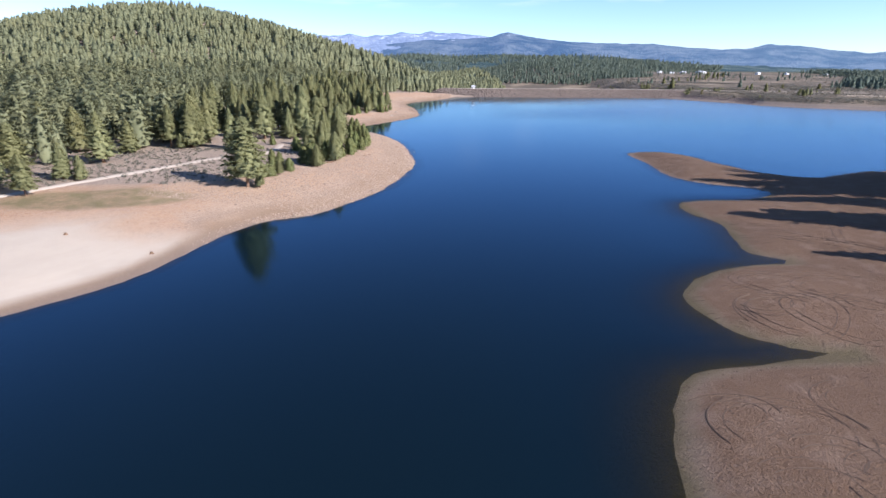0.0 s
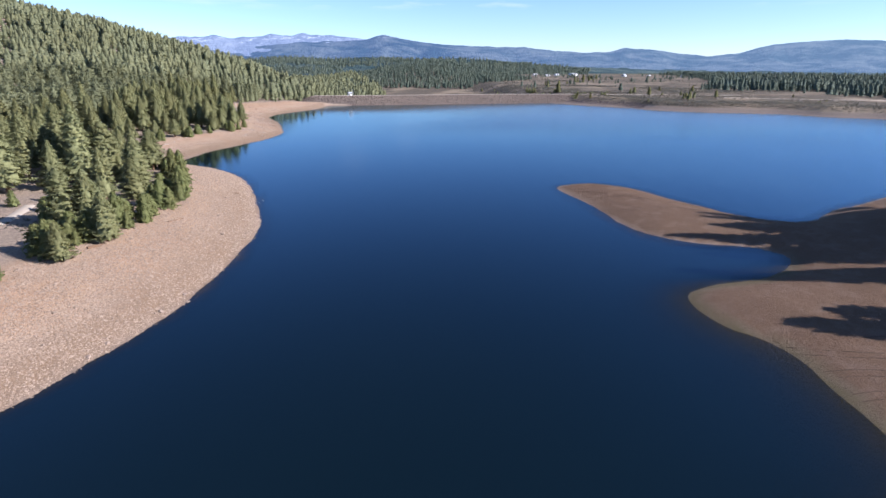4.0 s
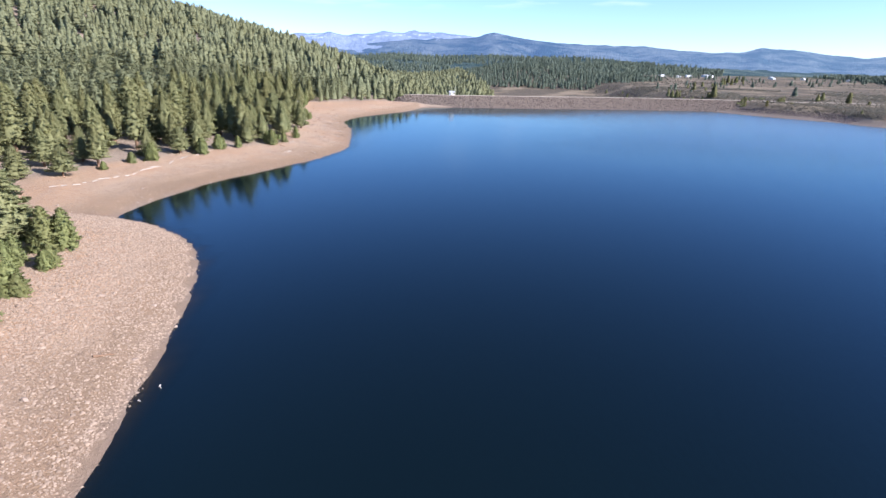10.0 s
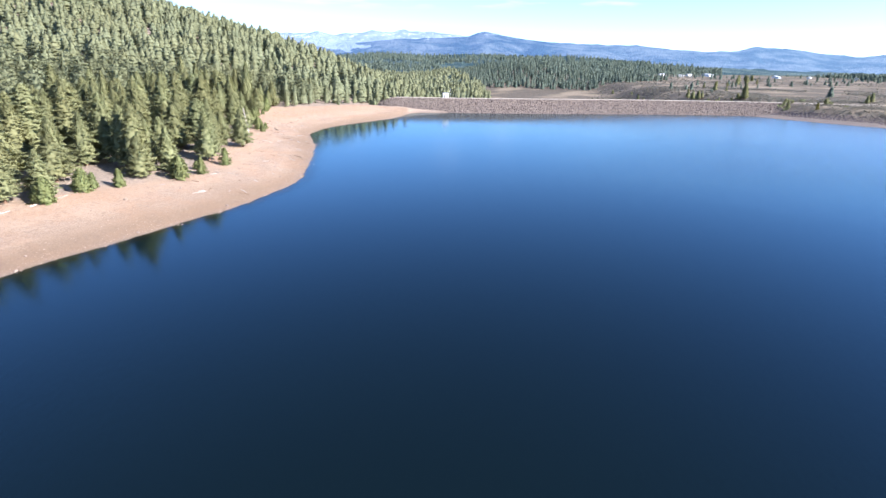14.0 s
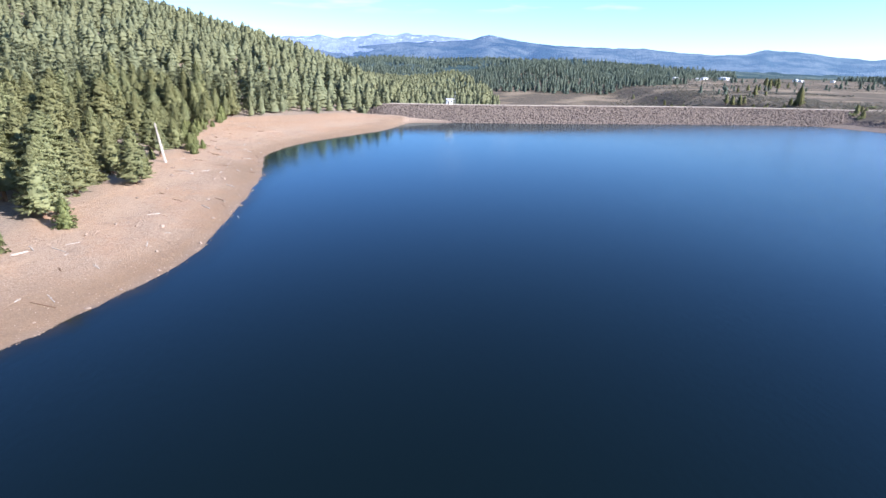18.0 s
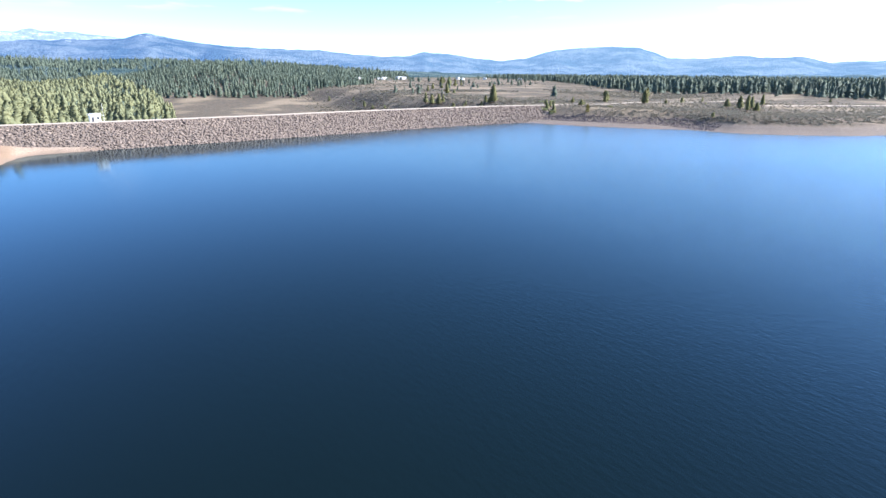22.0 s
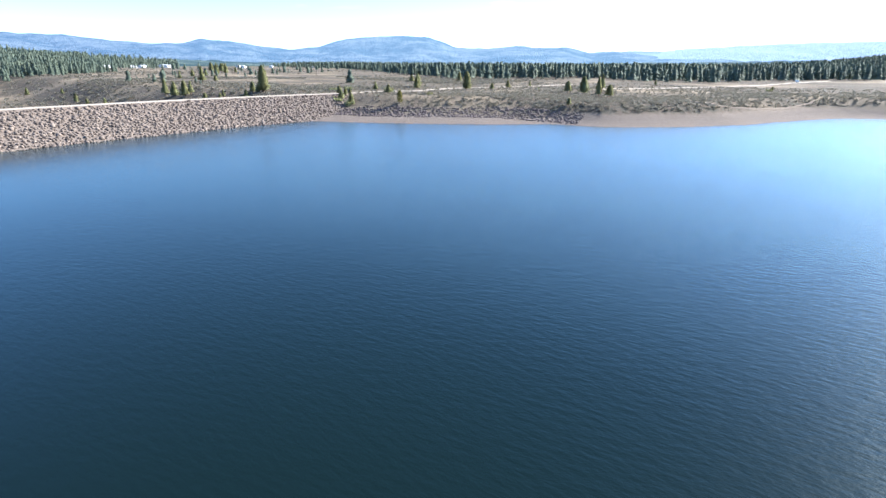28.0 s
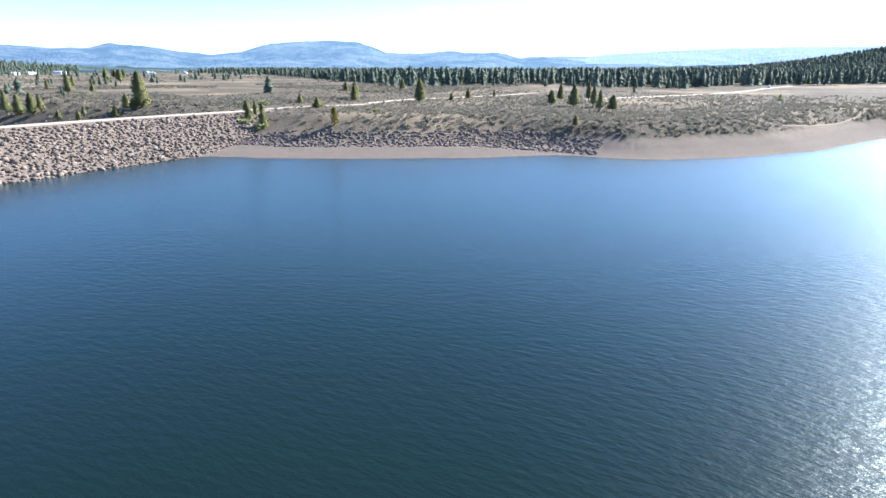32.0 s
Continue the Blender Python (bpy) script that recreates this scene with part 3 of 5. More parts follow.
# ---- trees ----
def foliage_mat(name, dark, light, per_object, mottle=0.35, dry=(0.24, 0.22, 0.095)):
    m = Mat(name, 0.75, spec=0.15)
    shade = island_shade(m, dark, light)
    if per_object:
        info = m.t.nodes.new("ShaderNodeObjectInfo")
        shade = m.mix(m.span(info.outputs["Random"], 0, 1, 0, 0.5), shade, dry)
    patchy = m.mix(m.span(m.noise(0.02, 3), 0.35, 0.65, 0, 0.4), shade, dry)
    patchy = m.mix(m.span(m.noise(0.11, 2, 0.5), 0.38, 0.62, 0, 0.4), patchy, m.mix(1.0, patchy, (0.62, 0.68, 0.72), "MULTIPLY"))
    # fine dark mottle in the colour stands in for shaded gaps in the foliage
    patchy = m.mix(m.span(m.noise(1.3, 4, 0.7), 0.42, 0.6, 0.0, mottle), patchy, m.mix(1.0, patchy, (0.6, 0.64, 0.6), "MULTIPLY"))
    m.colour(patchy)
    glow = m.t.nodes.new("ShaderNodeBsdfTranslucent")
    m.link(patchy, glow.inputs[0])
    both = m.t.nodes.new("ShaderNodeMixShader")
    both.inputs[0].default_value = 0.42
    m.link(m.b.outputs[0], both.inputs[1])
    m.link(glow.outputs[0], both.inputs[2])
    m.link(both.outputs[0], m.t.nodes["Material Output"].inputs[0])
    return m.m


needle_mat = foliage_mat("pine_needles", (0.26, 0.275, 0.13), (0.43, 0.43, 0.215), True)
young_mat = foliage_mat("young_pine_needles", (0.20, 0.235, 0.09), (0.37, 0.395, 0.155), True)
far_needle_mat = foliage_mat("far_pine_needles", (0.20, 0.215, 0.122), (0.29, 0.30, 0.168), False, 0.15)
# darker, bluer needles: shade on the knoll's slope is put into the colour
valley_needle_mat = foliage_mat("valley_pine_needles", (0.092, 0.125, 0.10), (0.175, 0.21, 0.155), False, 0.2, (0.16, 0.17, 0.11))
bark = Mat("pine_bark", 0.9, spec=0.1)
bark.colour(bark.mix(bark.noise(2.0, 5), (0.11, 0.07, 0.045), (0.24, 0.15, 0.095))).bump(bark.noise(5, 4), 0.7, 0.05)
grey_wood = Mat("weathered_wood", 0.85, spec=0.15)
grey_wood.colour(grey_wood.mix(grey_wood.noise(1.5, 5), (0.28, 0.24, 0.20), (0.46, 0.41, 0.35))).bump(grey_wood.noise(6, 4), 0.5, 0.03)
yellow_leaf = foliage_mat("yellow_leaves", (0.22, 0.19, 0.04), (0.38, 0.32, 0.08), False)
sage_leaf = foliage_mat("sagebrush_leaves", (0.17, 0.155, 0.122), (0.31, 0.285, 0.225), False, 0.35, (0.26, 0.22, 0.16))


def spike_cloud(rng, centres, sizes, count, droop):
    """Loose needle tufts: at each centre some narrow triangles that radiate out."""
    n = len(centres)
    way = rng.normal(size=(n, count, 3))
    way[..., 2] = way[..., 2] * 0.55 + droop
    way /= np.linalg.norm(way, axis=-1, keepdims=True)
    side = np.cross(way, rng.normal(size=way.shape))
    side /= np.linalg.norm(side, axis=-1, keepdims=True) + 1e-9
    size = np.asarray(sizes).reshape(n, 1, 1) * rng.uniform(0.7, 1.25, (n, count, 1))
    c = np.asarray(centres)[:, None]
    tri = np.stack([c - side * size * 0.27 - way * size * 0.3, c + side * size * 0.27 - way * size * 0.3, c + way * size], 2)
    co = tri.reshape(-1, 3)
    return co, np.arange(len(co)).reshape(-1, 3)


def fluff(me, co, lift, rng, mix=0.5):
    """Shade the needles as the crown's round surface: normals that lean outwards from the stem."""
    n = co * (1, 1, 0)
    n /= np.linalg.norm(n, axis=1, keepdims=True) + 1e-6
    n[:, 2] = lift
    n = n + np.repeat(rng.normal(0, mix, (len(co) // 3 + 1, 3)), 3, 0)[: len(co)]
    n /= np.linalg.norm(n, axis=1, keepdims=True)
    return n


def face_out(co, tri, n):
    """Wind each triangle so that its face looks the way its normals lean."""
    a, b, c = co[tri[:, 0]], co[tri[:, 1]], co[tri[:, 2]]
    back = (np.cross(b - a, c - a) * n[tri[:, 0]]).sum(1) < 0
    tri[back] = tri[back][:, ::-1]
    return tri


def set_normals(me, n):
    me.polygons.foreach_set("use_smooth", np.ones(len(me.polygons), bool))
    me.normals_split_custom_set_from_vertices(n.astype(np.float32))


def crown_points(rng, tall, wide, base, branches, tufts, full):
    """Tuft centres along drooping branches set in a spiral round the stem; also the branch tips."""
    k = np.arange(branches)
    u = base + (1 - base) * ((k + 0.5) / branches) ** 0.85
    turn = k * 2.39996 + rng.uniform(-0.4, 0.4, branches)
    lobes = 1 + 0.22 * np.sin(turn * 2 + rng.uniform(0, 6)) * (1 - u)
    reach = wide * (1 - u) ** full * np.clip((u - base) / 0.10 + 0.45, 0, 1) * rng.uniform(0.65, 1.15, branches) * lobes + 0.12
    f = np.linspace(0.45, 1.0, tufts)[None] * np.ones((branches, 1))
    r = reach[:, None] * f
    z = u[:, None] * tall - 0.22 * r + 0.12 * r**2 / np.maximum(reach[:, None], 0.3)
    wig = rng.normal(0, 0.10, (branches, tufts, 2)) * reach[:, None, None]
    pts = np.stack([np.cos(turn)[:, None] * r + wig[..., 0], np.sin(turn)[:, None] * r + wig[..., 1], z], -1)
    return pts, reach, u, turn


def cone_rows(rng, rows, sides):
    """A lathed, jittered body through (radius, height) rows."""
    co, faces = [], []
    for r, z in rows:
        for s in range(sides):
            a = 2 * math.pi * s / sides
            j = rng.uniform(0.75, 1.2)
            co.append((math.cos(a) * r * j, math.sin(a) * r * j, z))
    for i in range(len(rows) - 1):
        for s in range(sides):
            t = (s + 1) % sides
            faces.append((i * sides + s, i * sides + t, (i + 1) * sides + t, (i + 1) * sides + s))
    return np.array(co), faces


def pine_meshes(leaf, seed, tall, wide, base, branches, tufts, full, tuft_size):
    rng = np.random.default_rng(seed)
    pts, reach, u, turn = crown_points(rng, tall, wide, base, branches, tufts, full)
    sizes = (tuft_size * np.clip(reach / wide + 0.45, 0.5, 1.2))[:, None] * np.ones((1, tufts))
    co, tri = spike_cloud(rng, pts.reshape(-1, 3), sizes.ravel(), 8, 0.10)
    core, cf = cone_rows(rng, [(0.05, tall * base * 0.9), (wide * 0.50, tall * (base + 0.10)), (wide * 0.42, tall * 0.45), (wide * 0.22, tall * 0.72), (0.03, tall * 0.95)], 9)
    crown = bpy.data.meshes.new("crown")
    lean = fluff(crown, co, 0.6, rng, 0.18)
    tri = face_out(co, tri, lean)
    crown.from_pydata(np.concatenate([core, co]), [], cf + (tri + len(core)).tolist())
    set_normals(crown, np.concatenate([fluff(crown, core, 0.5, rng, 0.0), lean]))
    crown.materials.append(leaf)
    stem = tall * 0.017 + 0.08
    tc, tf = cone_rows(rng, [(stem * 1.35, -0.5), (stem, 0.5), (stem * 0.8, tall * 0.35), (stem * 0.4, tall * 0.75), (0.02, tall)], 8)
    tc, tf = [tuple(p) for p in tc], list(tf)
    for k in range(0, branches, 3):
        a, tip = len(tc), pts[k, int(tufts * 0.7)]
        foot = np.array((0, 0, u[k] * tall))
        across = np.array((-math.sin(turn[k]), math.cos(turn[k]), 0)) * 0.07
        tc += [tuple(foot + across), tuple(foot - across), tuple(foot + (0, 0, 0.12)), tuple(tip)]
        tf += [(a, a + 1, a + 3), (a + 1, a + 2, a + 3), (a + 2, a, a + 3)]
    trunk = bpy.data.meshes.new("trunk")
    trunk.from_pydata(tc, [], tf)
    trunk.materials.append(bark.m)
    return trunk, crown


def pine(name, seed, tall, wide, base, branches, tufts, full, tuft_size, label):
    trunk, crown = pine_meshes(young_mat if name == "young_pine" else needle_mat, seed, tall, wide, base, branches, tufts, full, tuft_size)
    tree = tagged(new(name), label, "tree")
    for part_name, me in (("trunk", trunk), ("crown", crown)):
        new(part_name, me).parent = tree
    return tree


PINES = [
    pine("pine_tree", 1, 20, 4.5, 0.10, 190, 7, 0.72, 0.72, "tall conical green pine with branches nearly to the ground"),
    pine("pine_tree", 2, 18, 4.7, 0.07, 190, 7, 0.62, 0.74, "broad dense green pine in full sun"),
    pine("pine_tree", 3, 21, 4.0, 0.20, 170, 7, 0.70, 0.70, "slender green pine with a bare lower trunk"),
    pine("pine_tree", 4, 17, 3.9, 0.06, 180, 7, 0.80, 0.68, "narrow pointed green pine"),
    pine("pine_tree", 5, 19, 5.0, 0.16, 180, 7, 0.50, 0.76, "round-topped green pine with layered branches"),
]
YOUNG = [
    pine("young_pine", 6, 6.5, 2.2, 0.02, 100, 5, 0.6, 0.46, "bushy young pine at the edge of the beach"),
    pine("young_pine", 7, 5.0, 2.1, 0.02, 90, 5, 0.45, 0.46, "low bushy young pine at the edge of the beach"),
]


def tier_shape(rng, wide, base, tiers, sides, spikes, full, tip=0.10):
    """A conifer one unit high: ragged skirts of branches one above another, with loose tufts between them."""
    co, tri = [], []
    for k in range(tiers):
        u = base + (0.94 - base) * k / tiers
        r = wide * (1 - u) ** full * rng.uniform(0.85, 1.15)
        a = 2 * np.pi * (np.arange(sides) + rng.uniform(0, 1)) / sides
        rr = r * rng.uniform(0.62, 1.25, sides)
        start = len(co)
        lean = rng.normal(0, 0.08, 2) * r
        co += [(lean[0], lean[1], min(1.0, u + 1.9 * (0.94 - base) / tiers + 0.03))]
        co += [(math.cos(t) * q, math.sin(t) * q, u + rng.normal(0, 0.016)) for t, q in zip(a, rr)]
        tri += [(start, start + 1 + i, start + 1 + (i + 1) % sides) for i in range(sides)]
    co, tri = np.array(co), np.array(tri)
    nor = fluff(None, co, 0.5, rng, 0.12)
    u = base + (0.95 - base) * rng.random(spikes) ** 1.2
    t = rng.uniform(0, 6.283, spikes)
    r = wide * (1 - u) ** full * rng.uniform(0.7, 1.05, spikes)
    sc, st = spike_cloud(rng, np.stack([np.cos(t) * r, np.sin(t) * r, u], 1), np.full(spikes, tip), 1, 0.0)
    sn = fluff(None, sc, 0.5, rng, 0.2)
    st = face_out(sc, st, sn)
    return np.concatenate([co, sc]), np.concatenate([tri, st + len(co)]), np.concatenate([nor, sn])


def tree_soup(rng, spots, talls, shape, mat, name, label):
    """Many trees joined into one mesh; shape makes one tree, one unit high."""
    all_co, all_tri, all_n, base = [], [], [], 0
    shapes = [shape() for k in range(12)]
    for (x, y, z), tall in zip(spots, talls):
        co, tri, nor = shapes[rng.integers(12)]
        a = rng.uniform(0, 6.28)
        ca, sa = math.cos(a), math.sin(a)
        w = tall * rng.uniform(0.85, 1.15)
        p = np.stack([(co[:, 0] * ca - co[:, 1] * sa) * w + x, (co[:, 0] * sa + co[:, 1] * ca) * w + y, co[:, 2] * tall + z], 1)
        all_co.append(p)
        all_n.append(np.stack([nor[:, 0] * ca - nor[:, 1] * sa, nor[:, 0] * sa + nor[:, 1] * ca, nor[:, 2]], 1))
        all_tri.append(tri + base)
        base += len(p)
    co, tri = np.concatenate(all_co).astype(np.float32), np.concatenate(all_tri).astype(np.int32)
    me = bpy.data.meshes.new(name)
    me.vertices.add(len(co))
    me.vertices.foreach_set("co", co.ravel())
    me.loops.add(tri.size)
    me.loops.foreach_set("vertex_index", tri.ravel())
    me.polygons.add(len(tri))
    me.polygons.foreach_set("loop_start", np.arange(0, tri.size, 3, dtype=np.int32))
    me.update(calc_edges=True)
    set_normals(me, np.concatenate(all_n))
    me.materials.append(mat)
    return tagged(new(name, me), label, "trees", kind="stuff")


def tuft_shape(rng, branches, tufts, count, size, wide):
    """A fuller conifer one unit high: a core with needle tufts along its branches."""
    pts = crown_points(rng, 1.0, wide * rng.uniform(0.85, 1.15), rng.uniform(0.04, 0.16), branches, tufts, rng.uniform(0.55, 0.85))[0]
    co, tri = spike_cloud(rng, pts.reshape(-1, 3), np.full(branches * tufts, size) * rng.uniform(0.8, 1.2, branches * tufts), count, -0.1)
    core, cf = cone_rows(rng, [(wide * 0.45, 0.05), (wide * 0.52, 0.14), (wide * 0.40, 0.42), (wide * 0.22, 0.70), (0.01, 0.95)], 7)
    cf = [t for a, b, c, d in cf for t in ((a, b, c), (a, c, d))]
    lean = fluff(None, co, 0.5, rng, 0.15)
    return np.concatenate([core, co]), np.concatenate([np.array(cf), face_out(co, tri, lean) + len(core)]), np.concatenate([fluff(None, core, 0.5, rng, 0.0), lean])


def scatter(rng, x0, x1, y0, y1, gap):
    xs, ys = np.meshgrid(np.arange(x0, x1, gap), np.arange(y0, y1, gap))
    return xs.ravel() + rng.uniform(-0.48, 0.48, xs.size) * gap, ys.ravel() + rng.uniform(-0.48, 0.48, xs.size) * gap


def ground_at(x, y):
    x, y = np.asarray(x, float), np.asarray(y, float)
    return height(x, y, shore_distance(x, y))


# the wooded hill on the west shore
rng = np.random.default_rng(11)
fx, fy = scatter(rng, -1250, 150, -60, 1750, 8.8)
fd = shore_distance(fx, fy)
inland = tree_edge(fy) - fx
seen = (fx > -0.95 * (fy + 90)) & (fx < 150) & (np.hypot(fx + 600, fy - 1400) > -1)
seen &= ~((fy > 1580 + (fx + 456) * -0.3) & (fx < -250)) & (inland > rng.normal(2.5, 1.5, len(fx))) & (np.hypot(fx + 36, fy - 492) > 10) & (fd > 6)
far_off = np.hypot(fx + 20, fy - 300)
clearing = fractal(fx, fy, 45, 31) > np.where(fy < 175, 0.50, 0.64)
open_bank = (((fx + 80) / 40) ** 2 + ((fy - 178) / 28) ** 2 < 1) | (((fx + 57) / 18) ** 2 + ((fy - 234) / 10) ** 2 < 1)
keep = seen & ~(clearing & (inland < 90) & ((inland > 16) | (fy < 180))) & ~(open_bank & (rng.random(len(fx)) < 0.96)) & (rng.random(len(fx)) < np.where(far_off < 450, 0.82, 0.78))
fx, fy, inland = fx[keep], fy[keep], inland[keep]
fz = ground_at(fx, fy)
tall = rng.uniform(11.5, 20, len(fx)) * (0.75 + 0.5 * fractal(fx, fy, 60, 41))
tall = tall * (0.62 + 0.38 * step(inland, 3, 24))
near = (inland < 75) & (fy > 95) & (fy < 620)
order = np.argsort(np.where(near, np.hypot(fx - 10, fy - 330) * 0.15 + inland, 1e9))
chosen = np.zeros(len(fx), bool)
chosen[order[:min(290, near.sum())]] = True
for x, y, z, h in zip(fx[chosen], fy[chosen], fz[chosen], tall[chosen]):
    source = PINES[rng.integers(5)]
    s = h / 18.5
    tagged(copy_thing(source, pose(x, y, z - 0.1, 0, 0, rng.uniform(0, 360)) @ Matrix.Diagonal(((s * 0.7 + 0.3) * rng.uniform(1.05, 1.35),) * 2 + (s, 1))), group="pines along the west shore")
rest = ~chosen
mid = rest & (np.hypot(fx + 20, fy - 330) < 330)
far = rest & ~mid
spots, reach = np.stack([fx, fy, fz], 1), np.hypot(fx + 20, fy - 330)
tree_soup(rng, spots[mid], tall[mid], lambda: tuft_shape(rng, 42, 3, 5, 0.072, 0.275), far_needle_mat, "pine_forest", "dense sunlit green pine forest on the slope behind the beach")
slope = far & (reach < 620)
tree_soup(rng, spots[slope], tall[slope], lambda: tier_shape(rng, 0.27, 0.05, 8, 8, 60, 0.66, 0.10), far_needle_mat, "slope_forest", "green pine forest on the lower slope of the hill")
far &= ~slope
tree_soup(rng, spots[far], tall[far], lambda: tier_shape(rng, 0.27, 0.05, 5, 6, 26, 0.68, 0.13), far_needle_mat, "hill_forest", "dense pine forest covering the hill")

# young pines along the top of the beach
yy = np.concatenate([rng.uniform(155, 285, 64), rng.uniform(340, 600, 40)])
yx = tree_edge(yy) + rng.uniform(-5, 2.5, len(yy))
yx, yy = np.concatenate([yx, [-41, -38, -33, -31, -28.7, -45, -50, -63]]), np.concatenate([yy, [199, 203, 197, 202, 207, 206, 212, 226]])
for x, y in zip(yx, yy):
    if math.hypot(x + 37, y - 493) < 7:
        continue
    s = rng.uniform(0.5, 1.2)
    tagged(copy_thing(YOUNG[rng.integers(2)], pose(x, y, float(ground_at(x, y)[0]) - 0.1, 0, 0, rng.uniform(0, 360)) @ Matrix.Scale(s, 4)), group="young pines along the beach")

# the first tree of each kind stands among the others
for tree, x, y in zip(PINES + YOUNG, (176, 184, 192, 188, 198, -36, -34), (172, 178, 170, 162, 166, 194, 209)):
    tree.matrix_world = pose(x, y, float(ground_at(x, y)[0]) - 0.1)

# single pines round the clearing
for x, y, h in ((-99.8, 134.8, 10.5), (-102.6, 154.3, 11), (-97.7, 154.3, 7.5), (-136.7, 200.1, 17), (-125.5, 200.3, 17), (-120.5, 231.9, 17.5), (-92.3, 219, 21.5), (-50.4, 151.8, 19.5),
                (-32.3, 192.9, 11), (-47.1, 151.9, 5.5), (-108.3, 228, 11.5), (-93.4, 210.4, 6), (-36.3, 180.8, 8), (-45.2, 166.7, 4.5), (-112, 141, 14), (-118, 158, 15)):
    s = h / 19
    tagged(copy_thing(PINES[(0, 1, 4)[rng.integers(3)]], pose(x, y, float(ground_at(x, y)[0]) - 0.1, 0, 0, rng.uniform(0, 360)) @ Matrix.Diagonal((s * 1.25, s * 1.25, s, 1))), "broad sunlit pine standing alone in the clearing", group="pines round the clearing")

# tall pines on the east bank that throw their shadows over the spits
east = [(152, 150, 32), (158, 156, 30), (160, 146, 32), (167, 152, 33), (156, 140, 31), (170, 160, 30), (174, 146, 32), (163, 137, 30), (180, 154, 31),
        (176, 136, 30), (150, 138, 29), (186, 146, 32), (128, 109, 30), (133, 113, 27), (146, 128, 29), (104, 92, 14), (182, 164, 30), (190, 158, 32),
        (164, 165, 39), (168, 158, 40), (150, 124, 33)]
for x, y, h in east:
    s = h / 19
    tagged(copy_thing(PINES[rng.integers(5)], pose(x, y, float(ground_at(x, y)[0]) - 0.1, 0, 0, rng.uniform(0, 360)) @ Matrix.Scale(s, 4)), group="tall pines on the east bank")

# single pines on the sage plain
for x, y, h in PLAIN_TREES:
    s = h / 19
    w = s * (1.2 if h > 6 else 1.5)
    tagged(copy_thing(PINES[(1, 1, 2, 4)[rng.integers(4)]], pose(x, y, float(ground_at(x, y)[0]) - 0.1, 0, 0, rng.uniform(0, 360)) @ Matrix.Diagonal((w, w, s, 1))), "single dark green pine on the dry sage plain", group="pines on the plain")

# wooded knoll in the valley below the dam, and the flat forest to the north-east
vx, vy = scatter(rng, 60, 700, 760, 2050, 11)
knoll = ((vx - 345 - 0.12 * (vy - 1480)) / 225) ** 2 + ((vy - 1560) / 430) ** 2 < 1 + 0.6 * (fractal(vx, vy, 120, 51) - 0.5)
toe = (vx < 95 + 0.09 * np.clip(vy - 700, 0, 900)) & (vy > 700) & (vy < 1400)
vx, vy = vx[knoll | toe], vy[knoll | toe]
tree_soup(rng, np.stack([vx, vy, ground_at(vx, vy)], 1), rng.uniform(7.5, 15, len(vx)), lambda: tier_shape(rng, 0.23, 0.05, 6, 7, 34, 0.7, 0.13), valley_needle_mat, "knoll_forest", "pine wood on the knoll below the dam, coloured dark as in shade")
ex, ey = scatter(rng, 300, 2150, -450, 1900, 9.5)
away, bearing = np.hypot(ex - 186, ey - 536), np.degrees(np.arctan2(ex - 186, ey - 536))
front = np.interp(bearing, [34, 40, 46, 50, 55, 58, 63, 69, 75, 80, 85, 90, 94, 101, 112], [1900, 1650, 1150, 820, 540, 420, 450, 480, 500, 410, 450, 540, 600, 650, 650])
front = front + 90 * (fractal(ex, ey, 60, 53) - 0.5)
thick = np.clip((away - front) / 60, 0.25, 1) * np.where((away > front + 300), np.where(bearing < 90, 0.2, 0.6), 0.95)
keep = (away > front) & (away < np.where(bearing > 88, 2100, 1900)) & (bearing > 34) & (bearing < 112) & (rng.random(len(ex)) < thick)
ex, ey, away = ex[keep], ey[keep], away[keep]
tree_soup(rng, np.stack([ex, ey, ground_at(ex, ey)], 1), rng.uniform(6, 16.5, len(ex)), lambda: tier_shape(rng, 0.27, 0.06, 5, 6, 20, 0.55, 0.14), valley_needle_mat, "plain_forest", "dark green belt of pines beyond the plain")
px, py = scatter(rng, 330, 1500, 780, 2100, 30)
bp = np.degrees(np.arctan2(px - 186, py - 536))
keep = (fractal(px, py, 150, 61) > np.where(py > 1250, 0.55, 0.64)) & (bp > 8) & (bp < 52) & (px > 330 + 0.12 * (py - 780)) & (rng.random(len(px)) < 0.75)
px, py = px[keep], py[keep]
tree_soup(rng, np.stack([px, py, ground_at(px, py)], 1), rng.uniform(3, 11, len(px)), lambda: tier_shape(rng, 0.30, 0.04, 6, 7, 30, 0.5, 0.14), valley_needle_mat, "plain_groves", "small pines in loose groups over the dry plain")
ha, hf = np.radians(rng.uniform(-9, 30, 7000)), rng.uniform(0.02, 0.98, 7000) ** 0.8
hx, hy = range_place(ha, FOOT_FAR - FOOT_DEEP * hf)
keep = fractal(hx, hy, 260, 57) > 0.42
hx, hy, hz = hx[keep], hy[keep], range_height(ha, hf, FOOT, FOOT_FAR, 0, 21)[keep]
tree_soup(rng, np.stack([hx, hy, hz - 2], 1), rng.uniform(13, 22, len(hx)), lambda: tier_shape(rng, 0.26, 0.05, 4, 5, 4, 0.7, 0.14), valley_needle_mat, "foothill_forest", "far dark green conifer woods on the foothills")


